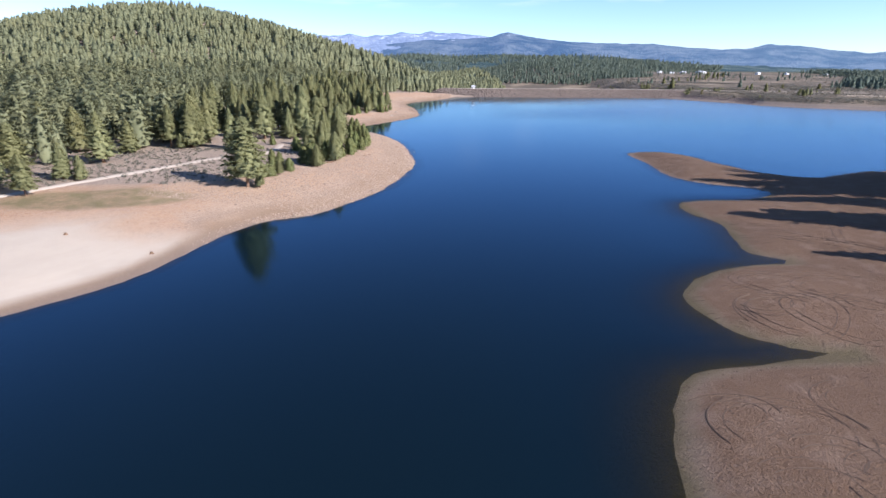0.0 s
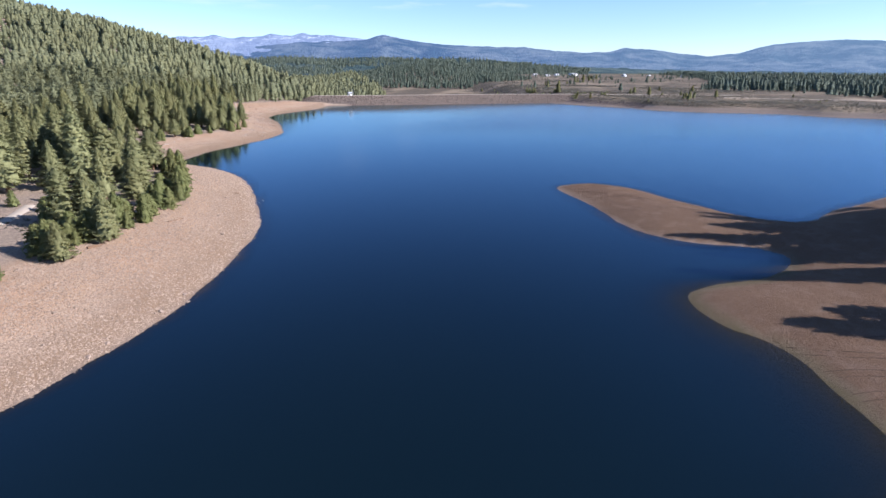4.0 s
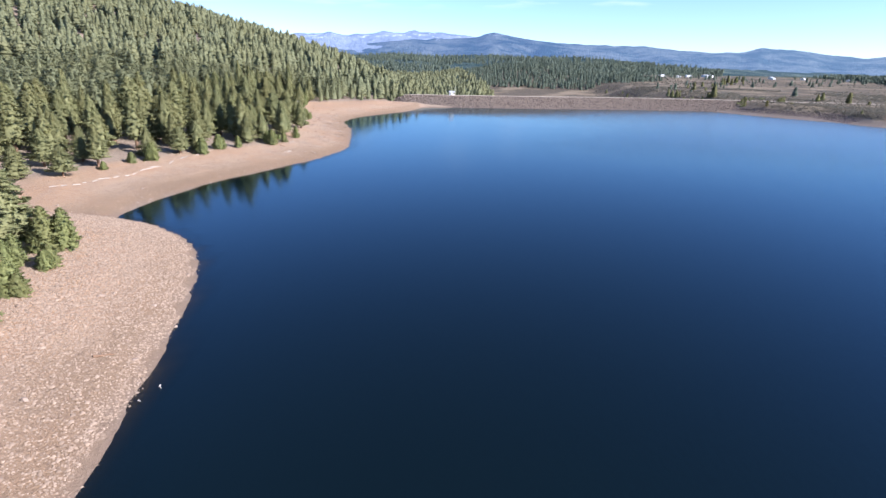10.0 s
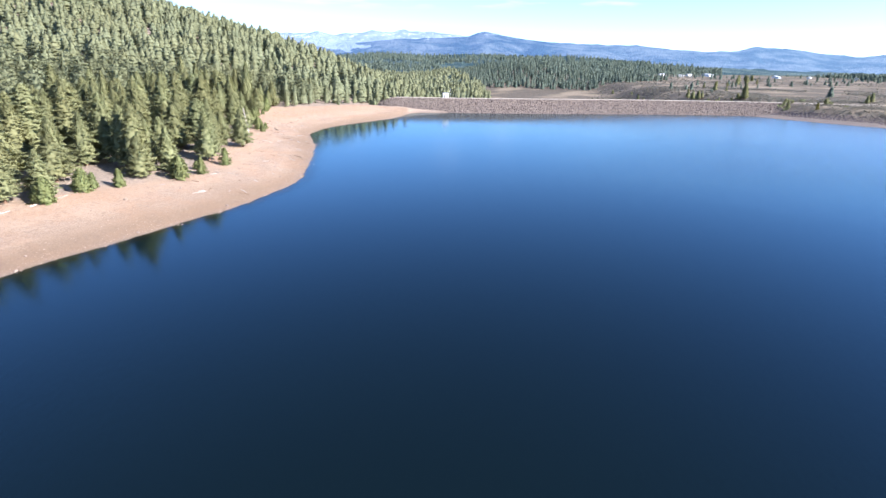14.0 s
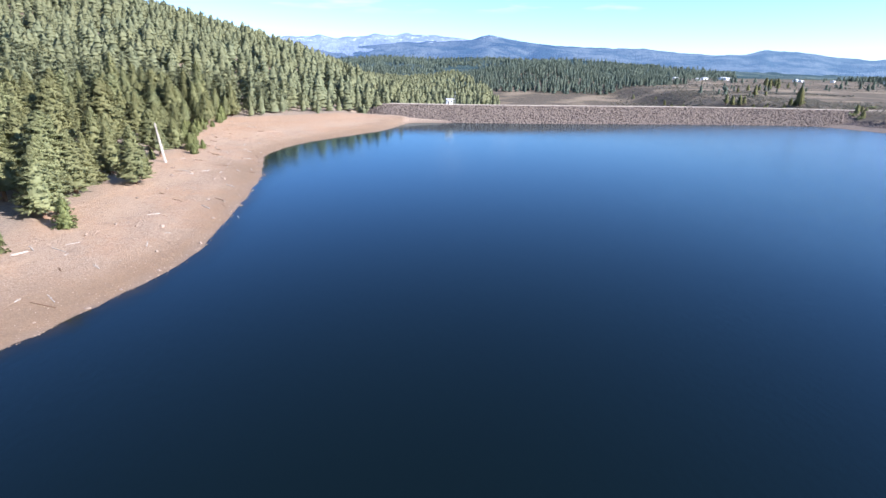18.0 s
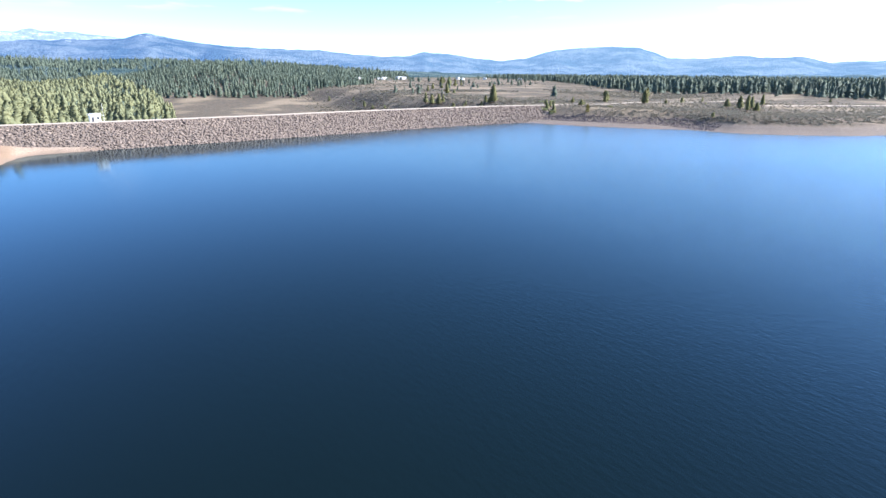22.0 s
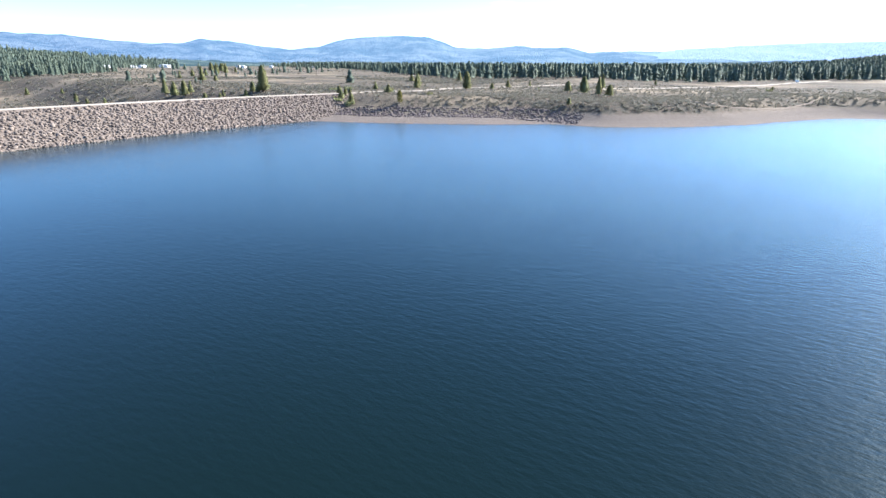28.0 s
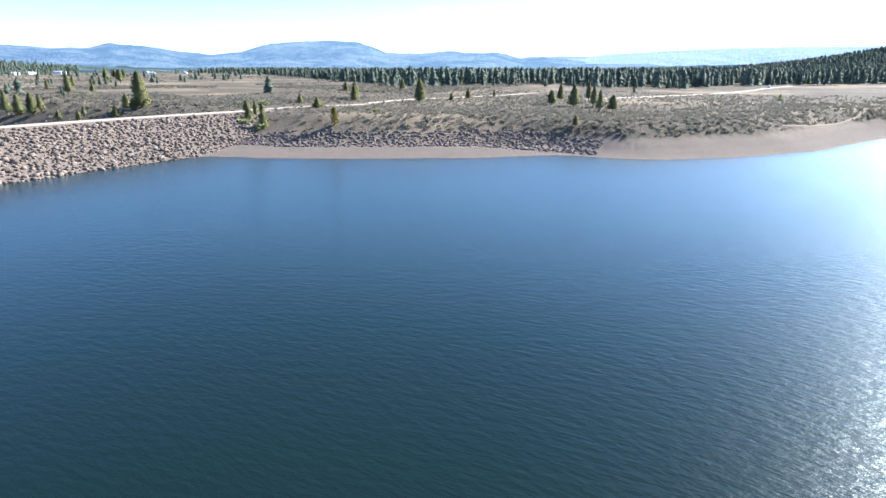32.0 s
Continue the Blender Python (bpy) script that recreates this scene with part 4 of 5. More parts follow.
# ---- stones, brush and dead wood ----
def stone_shape(rng, flat=0.65):
    """An angular block: a jittered icosahedron."""
    f = (1 + 5**0.5) / 2
    co = np.array([(-1, f, 0), (1, f, 0), (-1, -f, 0), (1, -f, 0), (0, -1, f), (0, 1, f), (0, -1, -f), (0, 1, -f), (f, 0, -1), (f, 0, 1), (-f, 0, -1), (-f, 0, 1)])
    co = co / 1.9 * rng.uniform(0.7, 1.2, (12, 1)) + rng.normal(0, 0.06, (12, 3))
    tri = [(0, 11, 5), (0, 5, 1), (0, 1, 7), (0, 7, 10), (0, 10, 11), (1, 5, 9), (5, 11, 4), (11, 10, 2), (10, 7, 6), (7, 1, 8),
           (3, 9, 4), (3, 4, 2), (3, 2, 6), (3, 6, 8), (3, 8, 9), (4, 9, 5), (2, 4, 11), (6, 2, 10), (8, 6, 7), (9, 8, 1)]
    return co * (1, rng.uniform(0.7, 1), flat), np.array(tri)


def pebble_shape(rng):
    co = np.array([(1, 0, 0), (0, 1, 0), (-1, 0, 0), (0, -1, 0), (0, 0, 0.7), (0, 0, -0.4)]) * rng.uniform(0.6, 1.25, (6, 1))
    return co[:5], np.array([(0, 1, 4), (1, 2, 4), (2, 3, 4), (3, 0, 4)])


def bush_shape(rng, blades):
    """A low rounded bush of loose leafy triangles."""
    way = rng.normal(size=(blades, 3))
    way[:, 2] = np.abs(way[:, 2])
    way /= np.linalg.norm(way, axis=1, keepdims=True)
    return spike_cloud(rng, way * (0.55, 0.55, 0.45), np.full(blades, 0.62), 3, 0.5)


def soup(name, rng, shapes, spots, sizes, mat, label, category, parent=None):
    """Many small pieces joined into one mesh."""
    all_co, all_tri, base = [], [], 0
    turns = rng.uniform(0, 6.283, len(spots))
    picks = rng.integers(0, len(shapes), len(spots))
    for spot, size, a, k in zip(spots, sizes, turns, picks):
        co, tri = shapes[k]
        ca, sa = math.cos(a), math.sin(a)
        all_co.append(np.stack([co[:, 0] * ca - co[:, 1] * sa, co[:, 0] * sa + co[:, 1] * ca, co[:, 2]], 1) * size + spot)
        all_tri.append(tri + base)
        base += len(co)
    co, tri = np.concatenate(all_co).astype(np.float32), np.concatenate(all_tri).astype(np.int32)
    me = bpy.data.meshes.new(name)
    me.vertices.add(len(co))
    me.vertices.foreach_set("co", co.ravel())
    me.loops.add(tri.size)
    me.loops.foreach_set("vertex_index", tri.ravel())
    me.polygons.add(len(tri))
    me.polygons.foreach_set("loop_start", np.arange(0, tri.size, 3, dtype=np.int32))
    me.update(calc_edges=True)
    me.materials.append(mat)
    ob = new(name, me)
    ob.parent = parent
    return tagged(ob, label, category, kind="stuff")


path_mat = Mat("dirt_path", 0.95, spec=0.1)
path_mat.colour(path_mat.mix(path_mat.noise(0.8, 5), (0.20, 0.15, 0.11), (0.29, 0.23, 0.175)))
path_mat.bump(path_mat.noise(4, 4), 0.5, 0.05)

rng = np.random.default_rng(23)
stones = [stone_shape(rng) for k in range(8)]
pebbles = [pebble_shape(rng) for k in range(8)]
bushes = [bush_shape(rng, 7) for k in range(8)]
big_bushes = [bush_shape(rng, 22) for k in range(6)]

beach_rock = Mat("beach_rock", 0.9, spec=0.2)
beach_rock.colour(beach_rock.mix(beach_rock.noise(2.0, 4), island_shade(beach_rock, (0.14, 0.10, 0.072), (0.48, 0.365, 0.265)), (0.30, 0.215, 0.15)))
boulder_rock = Mat("boulder_rock", 0.9, spec=0.2)
boulder_rock.colour(boulder_rock.mix(boulder_rock.noise(2.0, 5), random_shade(boulder_rock, (0.17, 0.125, 0.09), (0.33, 0.25, 0.19)), (0.25, 0.185, 0.14)))
boulder_rock.bump(boulder_rock.noise(5, 4), 0.5, 0.06)

# stones strewn over the west beach, thicker along the waterline
bx = rng.uniform(-75, 0, 520000)
by = np.where(rng.random(len(bx)) < 0.7, rng.uniform(130, 305, len(bx)), rng.uniform(112, 560, len(bx)))
inside = bx > tree_edge(by) - 2
bx, by = bx[inside], by[inside]
bd = shore_distance(bx, by)
drift = fractal(bx, by, 14, 71)
chance = np.where(bd < 2.5, 0.95, 0.30 + 1.1 * np.clip(drift - 0.40, 0, 0.4)) * np.where((by > 150) & (by < 300), 1.6, 1.0)
keep = (bd > -0.6) & ((by > 138) | (bd < 3)) & (rng.random(len(bx)) < chance)
bx, by = bx[keep][:95000], by[keep][:95000]
size = rng.uniform(0.08, 0.21, len(bx)) * np.where(rng.random(len(bx)) < 0.04, 1.9, 1.0) * np.where(by > 310, 0.7, 1.0)
soup("beach_stones", rng, pebbles, np.stack([bx, by, ground_at(bx, by) - 0.01], 1), size, beach_rock.m, "loose tan and grey stones strewn over the beach", "stones")
first = add("boulder", stones[0][0] * 0.5, stones[0][1].tolist(), boulder_rock.m)
blocks = [tagged(first, "weathered grey-brown rock lying on the beach", "rock", "rocks on the beach")]
for co, tri in stones[1:5]:
    blocks.append(tagged(add("boulder", co * 0.5, tri.tolist(), boulder_rock.m), "weathered grey-brown rock lying on the beach", "rock", "rocks on the beach"))
for k, x, y in ((0, -16.7, 163.8), (1, -11.8, 201.9), (2, -15.2, 236.5), (3, -10.3, 247.6), (4, -20.8, 261)):
    blocks[k].matrix_world = pose(x, y, float(ground_at(x, y)[0]) + 0.1)
rx, ry = rng.uniform(-60, 0, 3000), rng.uniform(130, 560, 3000)
rd = shore_distance(rx, ry)
for k in np.where((rd > -0.5) & ((rd < 2) | (rng.random(3000) < 0.10)) & (rx > tree_edge(ry)))[0][:150]:
    s = rng.uniform(0.4, 1.0)
    copy_thing(blocks[k % 5], pose(rx[k], ry[k], float(ground_at(rx[k], ry[k])[0]) + 0.05, 0, 0, rng.uniform(0, 360)) @ Matrix.Scale(s, 4))

rut = Mat("rut_mud", 0.95, spec=0.1)
rut.colour(rut.mix(rut.noise(1.5, 5), (0.072, 0.049, 0.035), (0.12, 0.083, 0.06)))
# clods along the edges of the muddy spits
mx, my = rng.uniform(15, 170, 30000), rng.uniform(20, 250, 30000)
md = shore_distance(mx, my)
keep = (md > 0.2) & (rng.random(30000) < np.where(md < 2, 0.5, 0.10))
mx, my = mx[keep][:4500], my[keep][:4500]
soup("mud_clods", rng, pebbles, np.stack([mx, my, ground_at(mx, my)], 1), rng.uniform(0.06, 0.2, len(mx)), rut.m, "dry brown clods and stones on the bare spits", "stones")

# tyre tracks on the spits
lines = []
for cx, cy, r in ((57, 76, 5.5), (57.4, 76, 6.4), (57, 76.5, 7.3), (55, 80, 4), (46, 80, 3), (36, 38, 3.5), (40, 42, 2.5), (34, 50, 3), (62, 88, 5), (72, 78, 3), (39, 47, 5), (46, 38, 4.5), (46, 38, 6), (70, 84, 4), (52, 50, 6), (66, 74, 6.5), (88, 164, 5), (101, 214, 5)):
    a = np.linspace(0, rng.uniform(2.5, 6), 60) + rng.uniform(0, 6)
    rr = r * (1 + 0.10 * np.sin(a * 1.7 + r) + 0.05 * np.sin(a * 3.1)) + 0.12 * a
    lines.append((cx + rr * np.cos(a) * 1.15, cy + rr * np.sin(a)))
for x0, y0, x1, y1, bend in ((66, 118, 96, 96, 5), (68, 124, 100, 100, 4), (74, 112, 104, 92, 7), (70, 134, 110, 118, -4), (90, 108, 110, 140, 6), (60, 90, 90, 84, 4), (52, 30, 66, 44, -3), (84, 128, 118, 108, 3),
                             (92, 205, 128, 182, 4), (94, 230, 120, 200, -3), (80, 96, 84, 76, 3), (44, 66, 70, 60, 2)):
    t = np.linspace(0, 1, 40)
    lines.append((x0 + (x1 - x0) * t + bend * np.sin(t * 3.1) * 0.5, y0 + (y1 - y0) * t + bend * np.sin(t * 4.2)))
co, faces = [], []
for lx, ly in lines:
    dx, dy = np.gradient(lx), np.gradient(ly)
    n = np.hypot(dx, dy)
    for side in (-0.8, 0.8):
        x, y = lx - dy / n * side, ly + dx / n * side
        ok = shore_distance(x, y) > 0.8
        z, base = ground_at(x, y), len(co)
        for k in range(len(x)):
            for off, up in ((-0.11, -0.05), (-0.06, 0.022), (0.0, -0.005), (0.06, 0.02), (0.11, -0.05)):
                co.append((x[k] - dy[k] / n[k] * off, y[k] + dx[k] / n[k] * off, z[k] + up))
        faces += [(base + k * 5 + j, base + k * 5 + j + 1, base + k * 5 + j + 6, base + k * 5 + j + 5) for k in range(len(x) - 1) if ok[k] and ok[k + 1] for j in range(4)]
tagged(add("tyre_tracks", co, faces, rut.m), "curved tyre tracks pressed into the dry mud", "tracks", kind="stuff")

# brush
sx, sy = np.where(np.arange(34000) < 12000, rng.uniform(295, 500, 34000), rng.uniform(285, 560, 34000)), np.where(np.arange(34000) < 12000, rng.uniform(440, 665, 34000), rng.uniform(420, 800, 34000))
sd = shore_distance(sx, sy)
keep = (sd > shelf(sy) + 8 + 5 * fractal(sx, sy, 15, 83)) & (rng.random(34000) < np.where(sd < 60, 1.0, 0.30) * np.clip(fractal(sx, sy, 40, 81) * 2 - 0.2, 0.3, 1)) & ~((sx < 318) & (sy > 655))
sx, sy = sx[keep], sy[keep]
soup("sagebrush", rng, bushes, np.stack([sx, sy, ground_at(sx, sy)], 1), rng.uniform(0.4, 1.1, len(sx)), sage_leaf, "grey-green sagebrush on the slope above the shore", "shrubs")
sx, sy = np.where(rng.random(16000) < 0.5, rng.uniform(240, 600, 16000), rng.uniform(330, 1300, 16000)), np.where(rng.random(16000) < 0.5, rng.uniform(700, 1000, 16000), rng.uniform(560, 1650, 16000))
keep = (fractal(sx, sy, 110, 91) > 0.45) & (rng.random(16000) < 0.8) & (sx > 240 + 0.12 * (sy - 700)) & (sy > dam_shore(np.clip(sx, 0, 320)) + 45)
sx, sy = sx[keep], sy[keep]
soup("plain_scrub", rng, bushes, np.stack([sx, sy, ground_at(sx, sy)], 1), rng.uniform(0.8, 2.2, len(sx)), sage_leaf, "low scrub dotted over the dry plain", "shrubs")
sx, sy = rng.uniform(-125, -32, 2600), rng.uniform(118, 215, 2600)
keep = (sx < tree_edge(sy) - 1) & (fractal(sx, sy, 18, 95) > 0.48)
sx, sy = sx[keep], sy[keep]
soup("clearing_brush", rng, bushes, np.stack([sx, sy, ground_at(sx, sy)], 1), rng.uniform(0.35, 0.9, len(sx)), sage_leaf, "grey-green low brush in the clearing among the pines", "shrubs")
shrub_me = bpy.data.meshes.new("leaves")
shrub_me.from_pydata(big_bushes[0][0], [], big_bushes[0][1].tolist())
shrub_me.materials.append(needle_mat)
for k, (x, y, s) in enumerate(((356, 678, 3.2), (314, 673, 3.6), (313, 665, 2.8), (348, 710, 2.4), (355, 705, 3), (498, 516, 2), (158, 735, 3.4), (171, 742, 3.0), (320, 690, 2.6), (340, 640, 1.8))):
    ob = tagged(new("shrub", shrub_me), "rounded dark green shrub on the dry bank", "shrub", "shrubs near the dam")
    ob.matrix_world = pose(x, y, float(ground_at(x, y)[0]), 0, 0, 50 * k) @ Matrix.Scale(s, 4)
willow = tagged(new("willow"), "small yellow autumn willow above the sandy shore", "tree")
wc, wtri = spike_cloud(rng, crown_points(rng, 5.2, 1.3, 0.12, 50, 4, 0.45)[0].reshape(-1, 3), np.full(200, 0.5), 6, 0.3)
add("crown", wc, wtri.tolist(), yellow_leaf, willow)
wc, wf = cone_rows(rng, [(0.16, -0.3), (0.10, 2.0), (0.03, 4.8)], 7)
add("trunk", wc, wf, bark.m, willow)
willow.matrix_world = pose(319, 641, float(ground_at(319, 641)[0]))


def log_between(name, a, b, r, mat, label):
    """A tapered log with stubs, lying from a to b."""
    a, b = Vector(a), Vector(b)
    long = (b - a).length
    co, faces = cone_rows(rng, [(0.02, 0), (r, 0.02), (r * 0.9, long * 0.4), (r * 0.65, long * 0.8), (r * 0.4, long), (0.02, long + 0.02)], 8)
    co, faces = [tuple(p) for p in co], list(faces)
    for k in range(4):
        z, t, n = long * rng.uniform(0.3, 0.9), rng.uniform(0, 6.28), len(co)
        d = np.array((math.cos(t), math.sin(t), 0.6))
        co += [(0.06, 0, z), (-0.06, 0.04, z), (0, -0.06, z + 0.1), tuple(d * r * 4 + (0, 0, z))]
        faces += [(n, n + 1, n + 3), (n + 1, n + 2, n + 3), (n + 2, n, n + 3)]
    ob = add(name, co, faces, mat, None, label)
    ob.matrix_world = Matrix.Translation(a) @ (b - a).to_track_quat("Z", "Y").to_matrix().to_4x4()
    return tagged(ob, label, "log" if "log" in name else "tree")


def on_ground(x, y, up=0.0):
    return (x, y, float(ground_at(x, y)[0]) + up)


DRIFT = [(-66.5, 324.7), (-64.1, 328.8), (-62.5, 335.2), (-60.8, 342.1), (-57.8, 347.4), (-56.8, 358.1), (-54.9, 364.5), (-52.0, 377.7), (-49.1, 389.3)]
for (x0, y0), (x1, y1) in zip(DRIFT, DRIFT[1:]):
    for k in range(2):
        a, c, r = 0.5 * k + rng.uniform(0, 0.12), 0.5 * k + rng.uniform(0.28, 0.46), rng.uniform(0.09, 0.17)
        ends = [(x0 + (x1 - x0) * f + rng.uniform(-0.8, 0.8), y0 + (y1 - y0) * f + rng.uniform(-0.8, 0.8)) for f in (a, c)]
        tagged(log_between("driftwood_log", on_ground(*ends[0], r * 0.6), on_ground(*ends[1], r * 0.6), r, grey_wood.m, "bleached grey driftwood log lying on the beach"), group="driftwood logs")
for (x0, y0), (x1, y1), r in (((-24, 207), (-21.5, 211), 0.16), ((-34.5, 188), (-32.5, 190.5), 0.3), ((-14, 246), (-12.5, 247.5), 0.15)):
    tagged(log_between("dark_log", on_ground(x0, y0, r * 0.6), on_ground(x1, y1, r * 0.6), r, bark.m, "short dark brown log lying on the stones"), group="dark logs")
log_between("dead_tree", on_ground(-38, 496, -0.3), (-39.2, 495.4, ground_at(-38, 496)[0] + 11), 0.42, grey_wood.m, "bare grey dead pine trunk at the edge of the beach")
for x, y in ((-56, 105.5), (-74.8, 109.2)):
    co, faces = cone_rows(rng, [(0.02, 0), (0.55, 0.0), (0.30, 0.2), (0.26, 0.42), (0.02, 0.44)], 9)
    ob = tagged(add("tree_stump", co, faces, bark.m), "dark weathered tree stump on pale sand", "stump", "stumps on the sand")
    ob.matrix_world = pose(*on_ground(x, y, -0.05))
for k in range(16):
    x, y = (-4 - rng.uniform(0, 9), rng.uniform(225, 290)) if k < 11 else (-2 + rng.uniform(-6, 3), rng.uniform(425, 470))
    if -2.5 < shore_distance(x, y)[0] < -0.3:
        tagged(log_between("drowned_log", (x, y, -0.25), (x + rng.uniform(-0.4, 0.4), y + rng.uniform(-0.4, 0.4), rng.uniform(0.15, 0.5)), 0.05, grey_wood.m, "bleached dead branch sticking out of the shallows"), group="branches in the shallows")


for k in range(90):
    y = rng.uniform(395, 600)
    x = tree_edge(y) + rng.uniform(3, 26)
    d, long, a, r = shore_distance(x, y)[0], rng.uniform(0.8, 3.4), rng.uniform(0, 6.283), rng.uniform(0.05, 0.13)
    if d > 3:
        pale = rng.random() < 0.6
        tagged(log_between("driftwood_log" if pale else "dark_log", on_ground(x, y, r * 0.6), on_ground(x + math.cos(a) * long, y + math.sin(a) * long, r * 0.6), r, grey_wood.m if pale else bark.m,
                           "bleached grey branch washed up on the beach" if pale else "short dark brown log lying on the stones"), group="driftwood logs" if pale else "dark logs")


def ribbon(name, points, wide, mat, label, category):
    """A dirt track that follows the ground."""
    p = np.array(points, float)
    t = np.concatenate([[0], np.cumsum(np.hypot(*np.diff(p, axis=0).T))])
    s = np.arange(0, t[-1], 2.0)
    cx, cy = np.interp(s, t, p[:, 0]), np.interp(s, t, p[:, 1])
    cx, cy = np.convolve(np.pad(cx, 4, "edge"), np.ones(9) / 9, "valid"), np.convolve(np.pad(cy, 4, "edge"), np.ones(9) / 9, "valid")
    dx, dy = np.gradient(cx), np.gradient(cy)
    n = np.hypot(dx, dy) + 1e-9
    rows = []
    for f in (-1, -0.5, 0, 0.5, 1):
        x, y = cx - dy / n * wide * f / 2, cy + dx / n * wide * f / 2
        rows.append(np.stack([x, y, ground_at(x, y) + (0.28 if abs(f) < 1 else -0.1)], 1))
    co = np.stack(rows, 1).reshape(-1, 3)
    faces = [(i * 5 + j, (i + 1) * 5 + j, (i + 1) * 5 + j + 1, i * 5 + j + 1) for i in range(len(s) - 1) for j in range(4)]
    return tagged(add(name, co, [f[::-1] for f in faces], mat, None, "", True), label, category, kind="structure")


ribbon("road_west", [(-122, 110), (-105, 133), (-99, 145), (-91, 158), (-82, 175), (-73, 192), (-58, 203), (-60, 230)], 3.2, road_mat.m, "pale dirt track through the clearing", "road")
ribbon("road_plain", ROAD_PLAIN, 6.0, road_mat.m, "pale gravel road across the plain", "road")
ribbon("road_bluff", ROAD_BLUFF, 1.1, path_mat.m, "narrow dirt path along the bluff", "road")
ribbon("road_crest", [(312, 682), (330, 690), (352, 684), (372, 672), (410, 676), (450, 662), (520, 640)], 3.5, road_mat.m, "dirt track that leaves the end of the dam", "road")

# ---- buildings ----
white_paint = Mat("white_paint", 0.6, spec=0.3)
white_paint.colour(white_paint.mix(white_paint.noise(1.5, 4), (0.72, 0.72, 0.70), (0.82, 0.82, 0.80)))
roof_metal = Mat("metal_roof", 0.45, 0.3, 0.4)
roof_metal.colour(roof_metal.mix(roof_metal.noise(0.8, 4), (0.50, 0.51, 0.52), (0.64, 0.64, 0.64)))
dark_paint = Mat("dark_paint", 0.5)
dark_paint.colour(dark_paint.mix(dark_paint.noise(2, 3), (0.05, 0.055, 0.06), (0.09, 0.09, 0.10)))


def box(lx, ly, lz, x=0.0, y=0.0, z=0.0):
    co = [(x + sx * lx / 2, y + sy * ly / 2, z + sz * lz) for sz in (0, 1) for sx, sy in ((-1, -1), (1, -1), (1, 1), (-1, 1))]
    return co, [(3, 2, 1, 0), (4, 5, 6, 7), (0, 1, 5, 4), (1, 2, 6, 5), (2, 3, 7, 6), (3, 0, 4, 7)]


def gable(lx, ly, z, rise, over=0.4, thick=0.2):
    a, b = lx / 2 + over, ly / 2 + over
    co = [(s * a, q * b, z + h + t) for s in (-1, 1) for q, h in ((-1, 0), (0, rise), (1, 0)) for t in (0, thick)]
    return co, [(0, 2, 8, 6), (2, 4, 10, 8), (1, 7, 9, 3), (3, 9, 11, 5), (0, 6, 7, 1), (4, 5, 11, 10), (0, 1, 3, 2), (2, 3, 5, 4), (6, 8, 9, 7), (8, 10, 11, 9)]


def house(name, lx, ly, lz, rise, label, category, openings):
    h = tagged(new(name), label, category)
    add("wall", *box(lx, ly, lz + 3, z=-3), white_paint.m, h)
    add("roof", *gable(lx, ly, lz, rise), roof_metal.m, h, "grey metal roof")
    co, faces = gable(lx - 0.9, ly - 0.9, lz - 0.05, rise - 0.1, 0.4, 0.1)
    add("gable_end", co, faces, white_paint.m, h)
    for k in range(openings):
        x = lx * ((k + 0.5) / openings - 0.5)
        add("door" if k == 0 else "window", *box(min(1.2, lx / openings * 0.5), 0.12, 2.0 if k == 0 else 1.1, x, -ly / 2 - 0.05, 0 if k == 0 else 1.0), dark_paint.m, h)
    return h


hut = house("gate_hut", 4.0, 3.4, 2.6, 0.7, "small white control hut on the crest of the dam", "hut", 2)
hut.matrix_world = pose(58, dam_shore(58) + 31.5, CREST + 0.1, 0, 0, 6)
co, faces = cone_rows(np.random.default_rng(2), [(0.01, 0), (0.08, 0), (0.05, 7.5), (0.01, 7.5)], 8)
mast = tagged(add("mast", co, faces, roof_metal.m), "thin grey metal mast beside the hut", "pole")
mast.matrix_world = pose(61.5, dam_shore(61) + 32.5, CREST + 0.05)
for x, y, lx, ly, lz, turn in ((868, 1764, 24, 11, 4.2, 20), (815, 1780, 16, 9, 3.8, 15), (905, 1850, 30, 12, 4.5, 30), (760, 1830, 13, 8, 3.4, 10), (1010, 1700, 20, 9, 3.6, 40), (700, 1600, 12, 8, 3.2, 5),
                               (1120, 1560, 22, 9, 3.4, 50), (640, 1750, 14, 8, 3.4, 25), (1210, 1500, 26, 9, 3.2, 48), (1290, 1420, 20, 9, 3.2, 55), (950, 1600, 14, 8, 3.0, 35), (1060, 1640, 18, 8, 3.2, 42)):
    b = house("warehouse", lx, ly, lz, 1.8, "low white building on the far side of the plain", "building", 5)
    b["group"] = "buildings beyond the plain"
    b.matrix_world = pose(*on_ground(x, y), 0, 0, turn)

# ---- pick-up truck on the gravel road ----
tyre = Mat("tyre_rubber", 0.9)
tyre.colour((0.03, 0.03, 0.03))
truck = tagged(new("pickup_truck"), "white pick-up truck on the gravel road", "car")
add("body", *box(5.2, 1.9, 0.7, z=0.55), white_paint.m, truck)
add("cab", *box(2.0, 1.75, 0.75, 0.3, 0, 1.25), white_paint.m, truck)
add("windscreen", *box(0.06, 1.5, 0.5, 1.33, 0, 1.35), dark_paint.m, truck)
for sx in (-1.6, 1.6):
    for sy in (-0.85, 0.85):
        co, faces = cone_rows(np.random.default_rng(3), [(0.02, -0.12), (0.36, -0.12), (0.36, 0.12), (0.02, 0.12)], 12)
        wheel = add("wheel", co, faces, tyre.m, truck)
        wheel.matrix_local = pose(sx, sy, 0.36, 90, 0, 0)
truck.matrix_world = pose(*on_ground(*TRUCK, 0.2), 0, 0, 20)

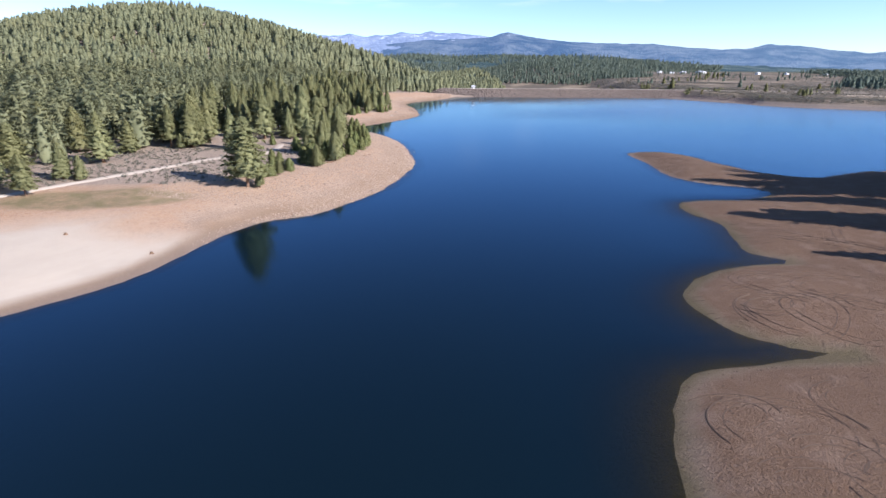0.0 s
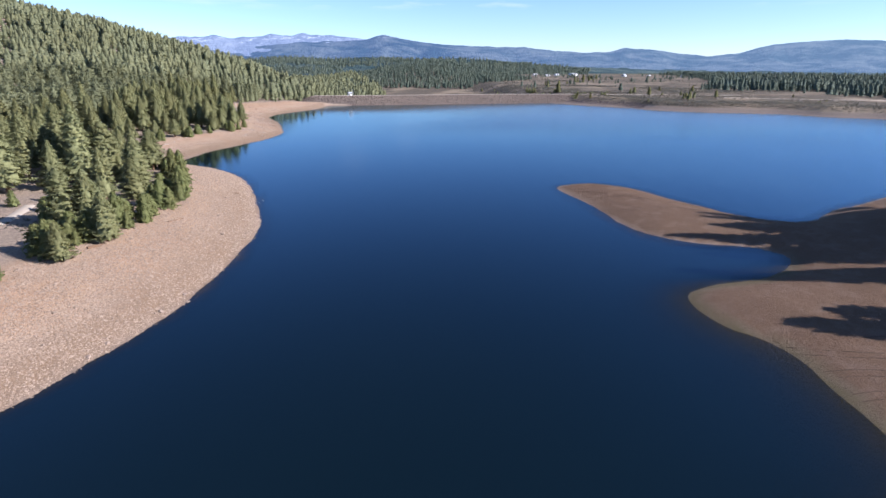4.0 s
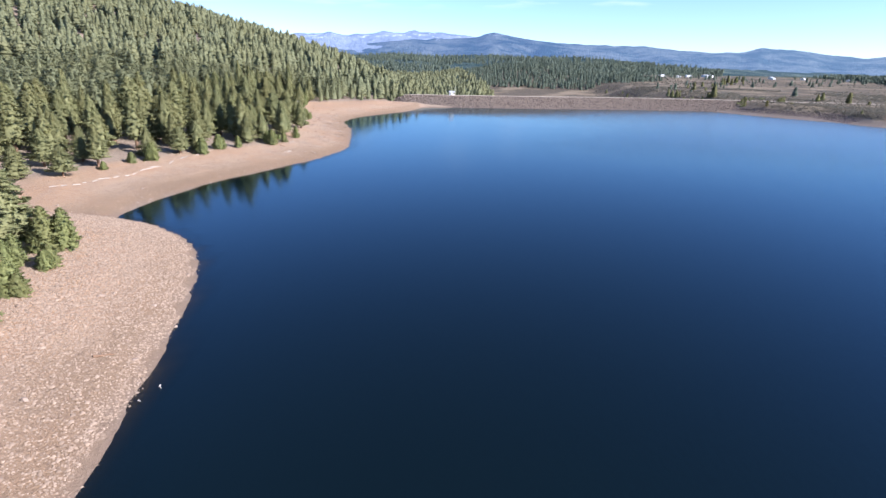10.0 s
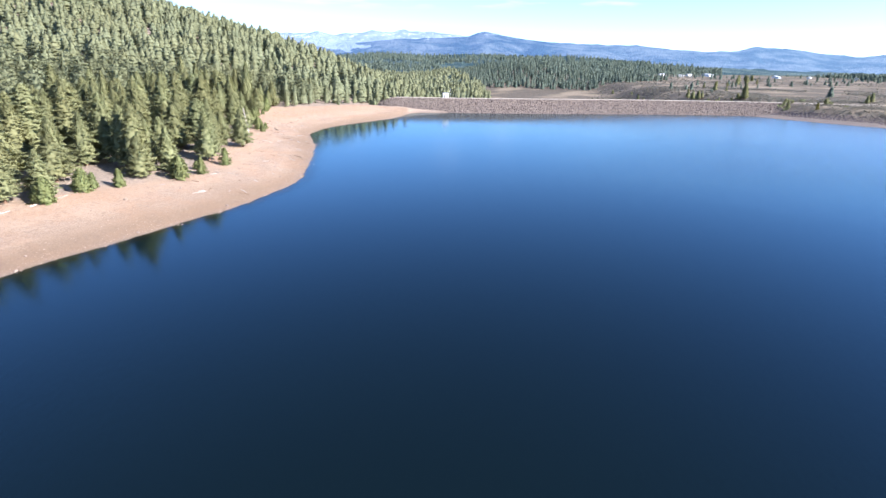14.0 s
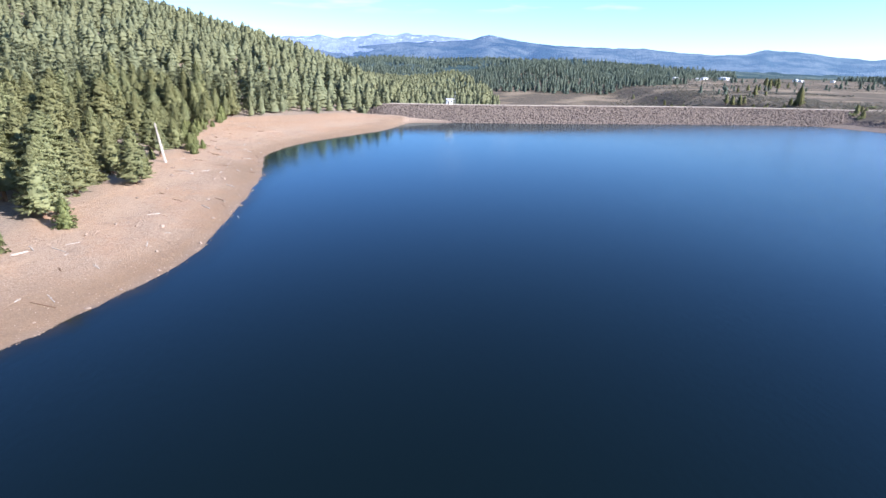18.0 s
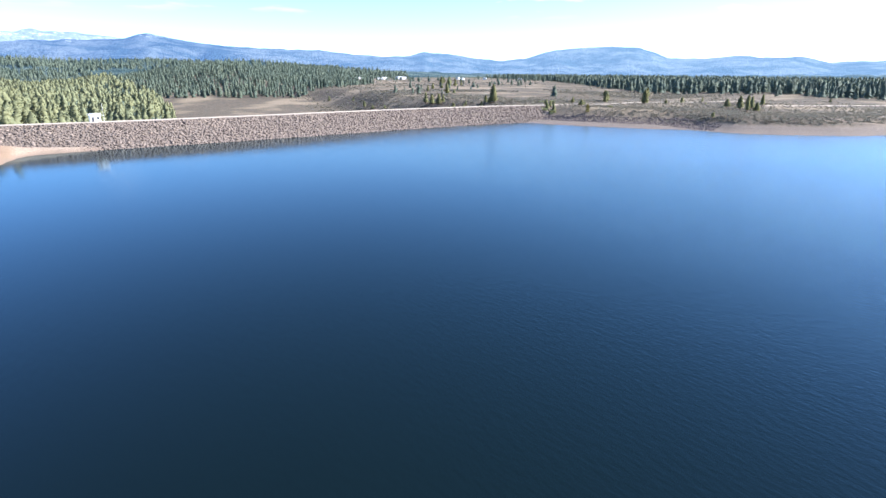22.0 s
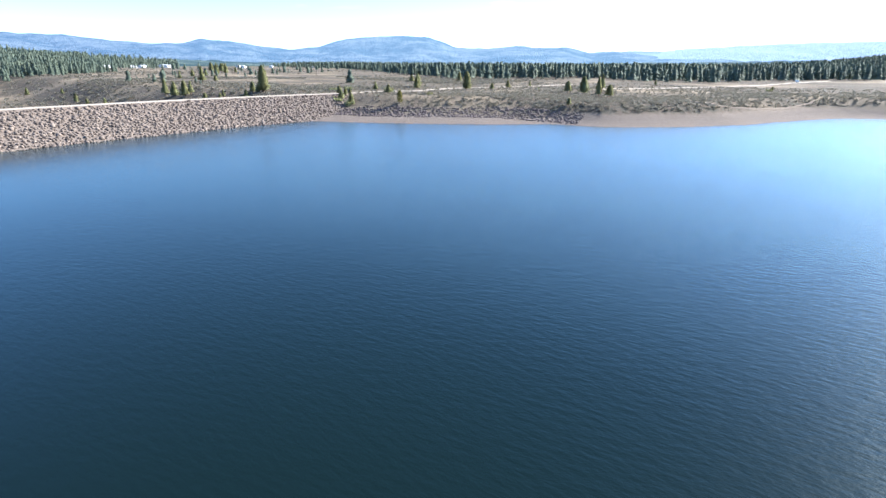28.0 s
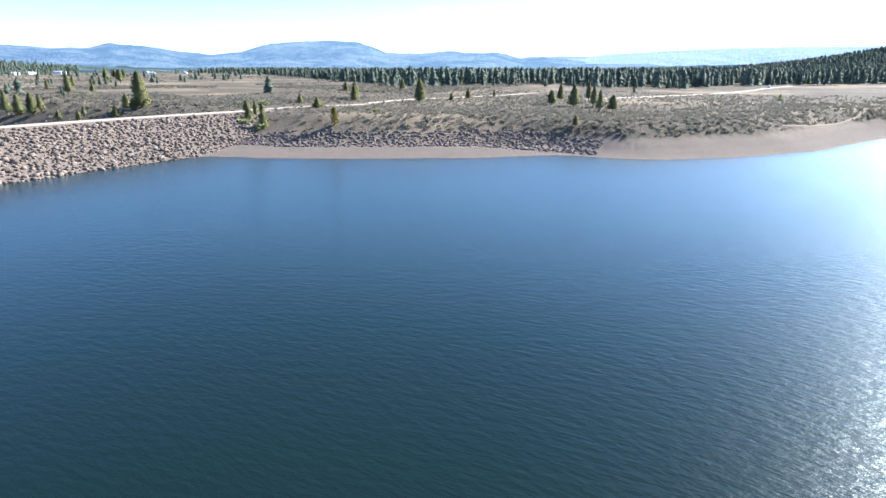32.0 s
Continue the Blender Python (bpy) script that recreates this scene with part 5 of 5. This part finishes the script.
# ---- riprap: stones of the dam's face and of the bank beside it ----
pieces = [bpy.data.meshes.new("riprap_stone") for k in range(6)]
piece_mat = Mat("riprap_piece", 0.9, spec=0.2)
piece_mat.colour(piece_mat.mix(piece_mat.span(piece_mat.noise(1.5, 5), 0.35, 0.65, 0.05, 0.45), random_shade(piece_mat, (0.055, 0.043, 0.036), (0.26, 0.205, 0.165)), (0.155, 0.12, 0.097)))
piece_mat.bump(piece_mat.noise(3, 5), 0.6, 0.15)
for me, (co, tri) in zip(pieces, stones):
    me.from_pydata(co * 0.5, [], tri.tolist())
    me.materials.append(piece_mat.m)
qx, qb = scatter(rng, -4, 322, -1.0, 26.4, 1.06)
qx, qb = qx[(qb > -1.2)], qb[(qb > -1.2)]
qz = qb * (CREST - 0.25) / 26.0 - 9 * (1 - step(qx, -14, 20))
qs = rng.uniform(0.55, 1.25, len(qx)) * np.where(rng.random(len(qx)) < 0.22, 1.6, 1.0)
single = np.where((qx > 258) & (qx < 284))[0][:300]
for k in single:
    ob = new("riprap_stone", pieces[k % 6])
    ob.parent = dam
    ob.matrix_local = pose(qx[k], dam_shore(qx[k]) + qb[k], qz[k], rng.uniform(-40, 40), rng.uniform(-40, 40), rng.uniform(0, 360)) @ Matrix.Scale(qs[k], 4)
others = np.ones(len(qx), bool)
others[single] = False
half = [(co * 0.5, tri) for co, tri in stones]
soup("riprap", rng, half, np.stack([qx, dam_shore(qx) + qb, qz], 1)[others], qs[others], rock_mat.m, "angular tan riprap stones", "", dam)
# darker copy of the riprap rock; the bank's shade is put into its colour
shaded_bank_rock = Mat("shaded_bank_rock", 0.9, spec=0.2)
shaded_bank_rock.colour(shaded_bank_rock.mix(shaded_bank_rock.noise(1.2, 5), island_shade(shaded_bank_rock, (0.075, 0.058, 0.052), (0.19, 0.15, 0.135)), (0.13, 0.10, 0.09)))
kx, ky = rng.uniform(285, 350, 9000), rng.uniform(545, 665, 9000)
kd = shore_distance(kx, ky)
keep = (kd > shelf(ky) - 1) & (kd < shelf(ky) + 7 + 5 * fractal(kx, ky, 20, 7)) & (ky > 566)
kx, ky = kx[keep][:2600], ky[keep][:2600]
soup("bank_riprap", rng, half, np.stack([kx, ky, ground_at(kx, ky)], 1), rng.uniform(0.8, 1.5, len(kx)), shaded_bank_rock.m, "band of riprap stones along the bank, toned as in shade", "stones")
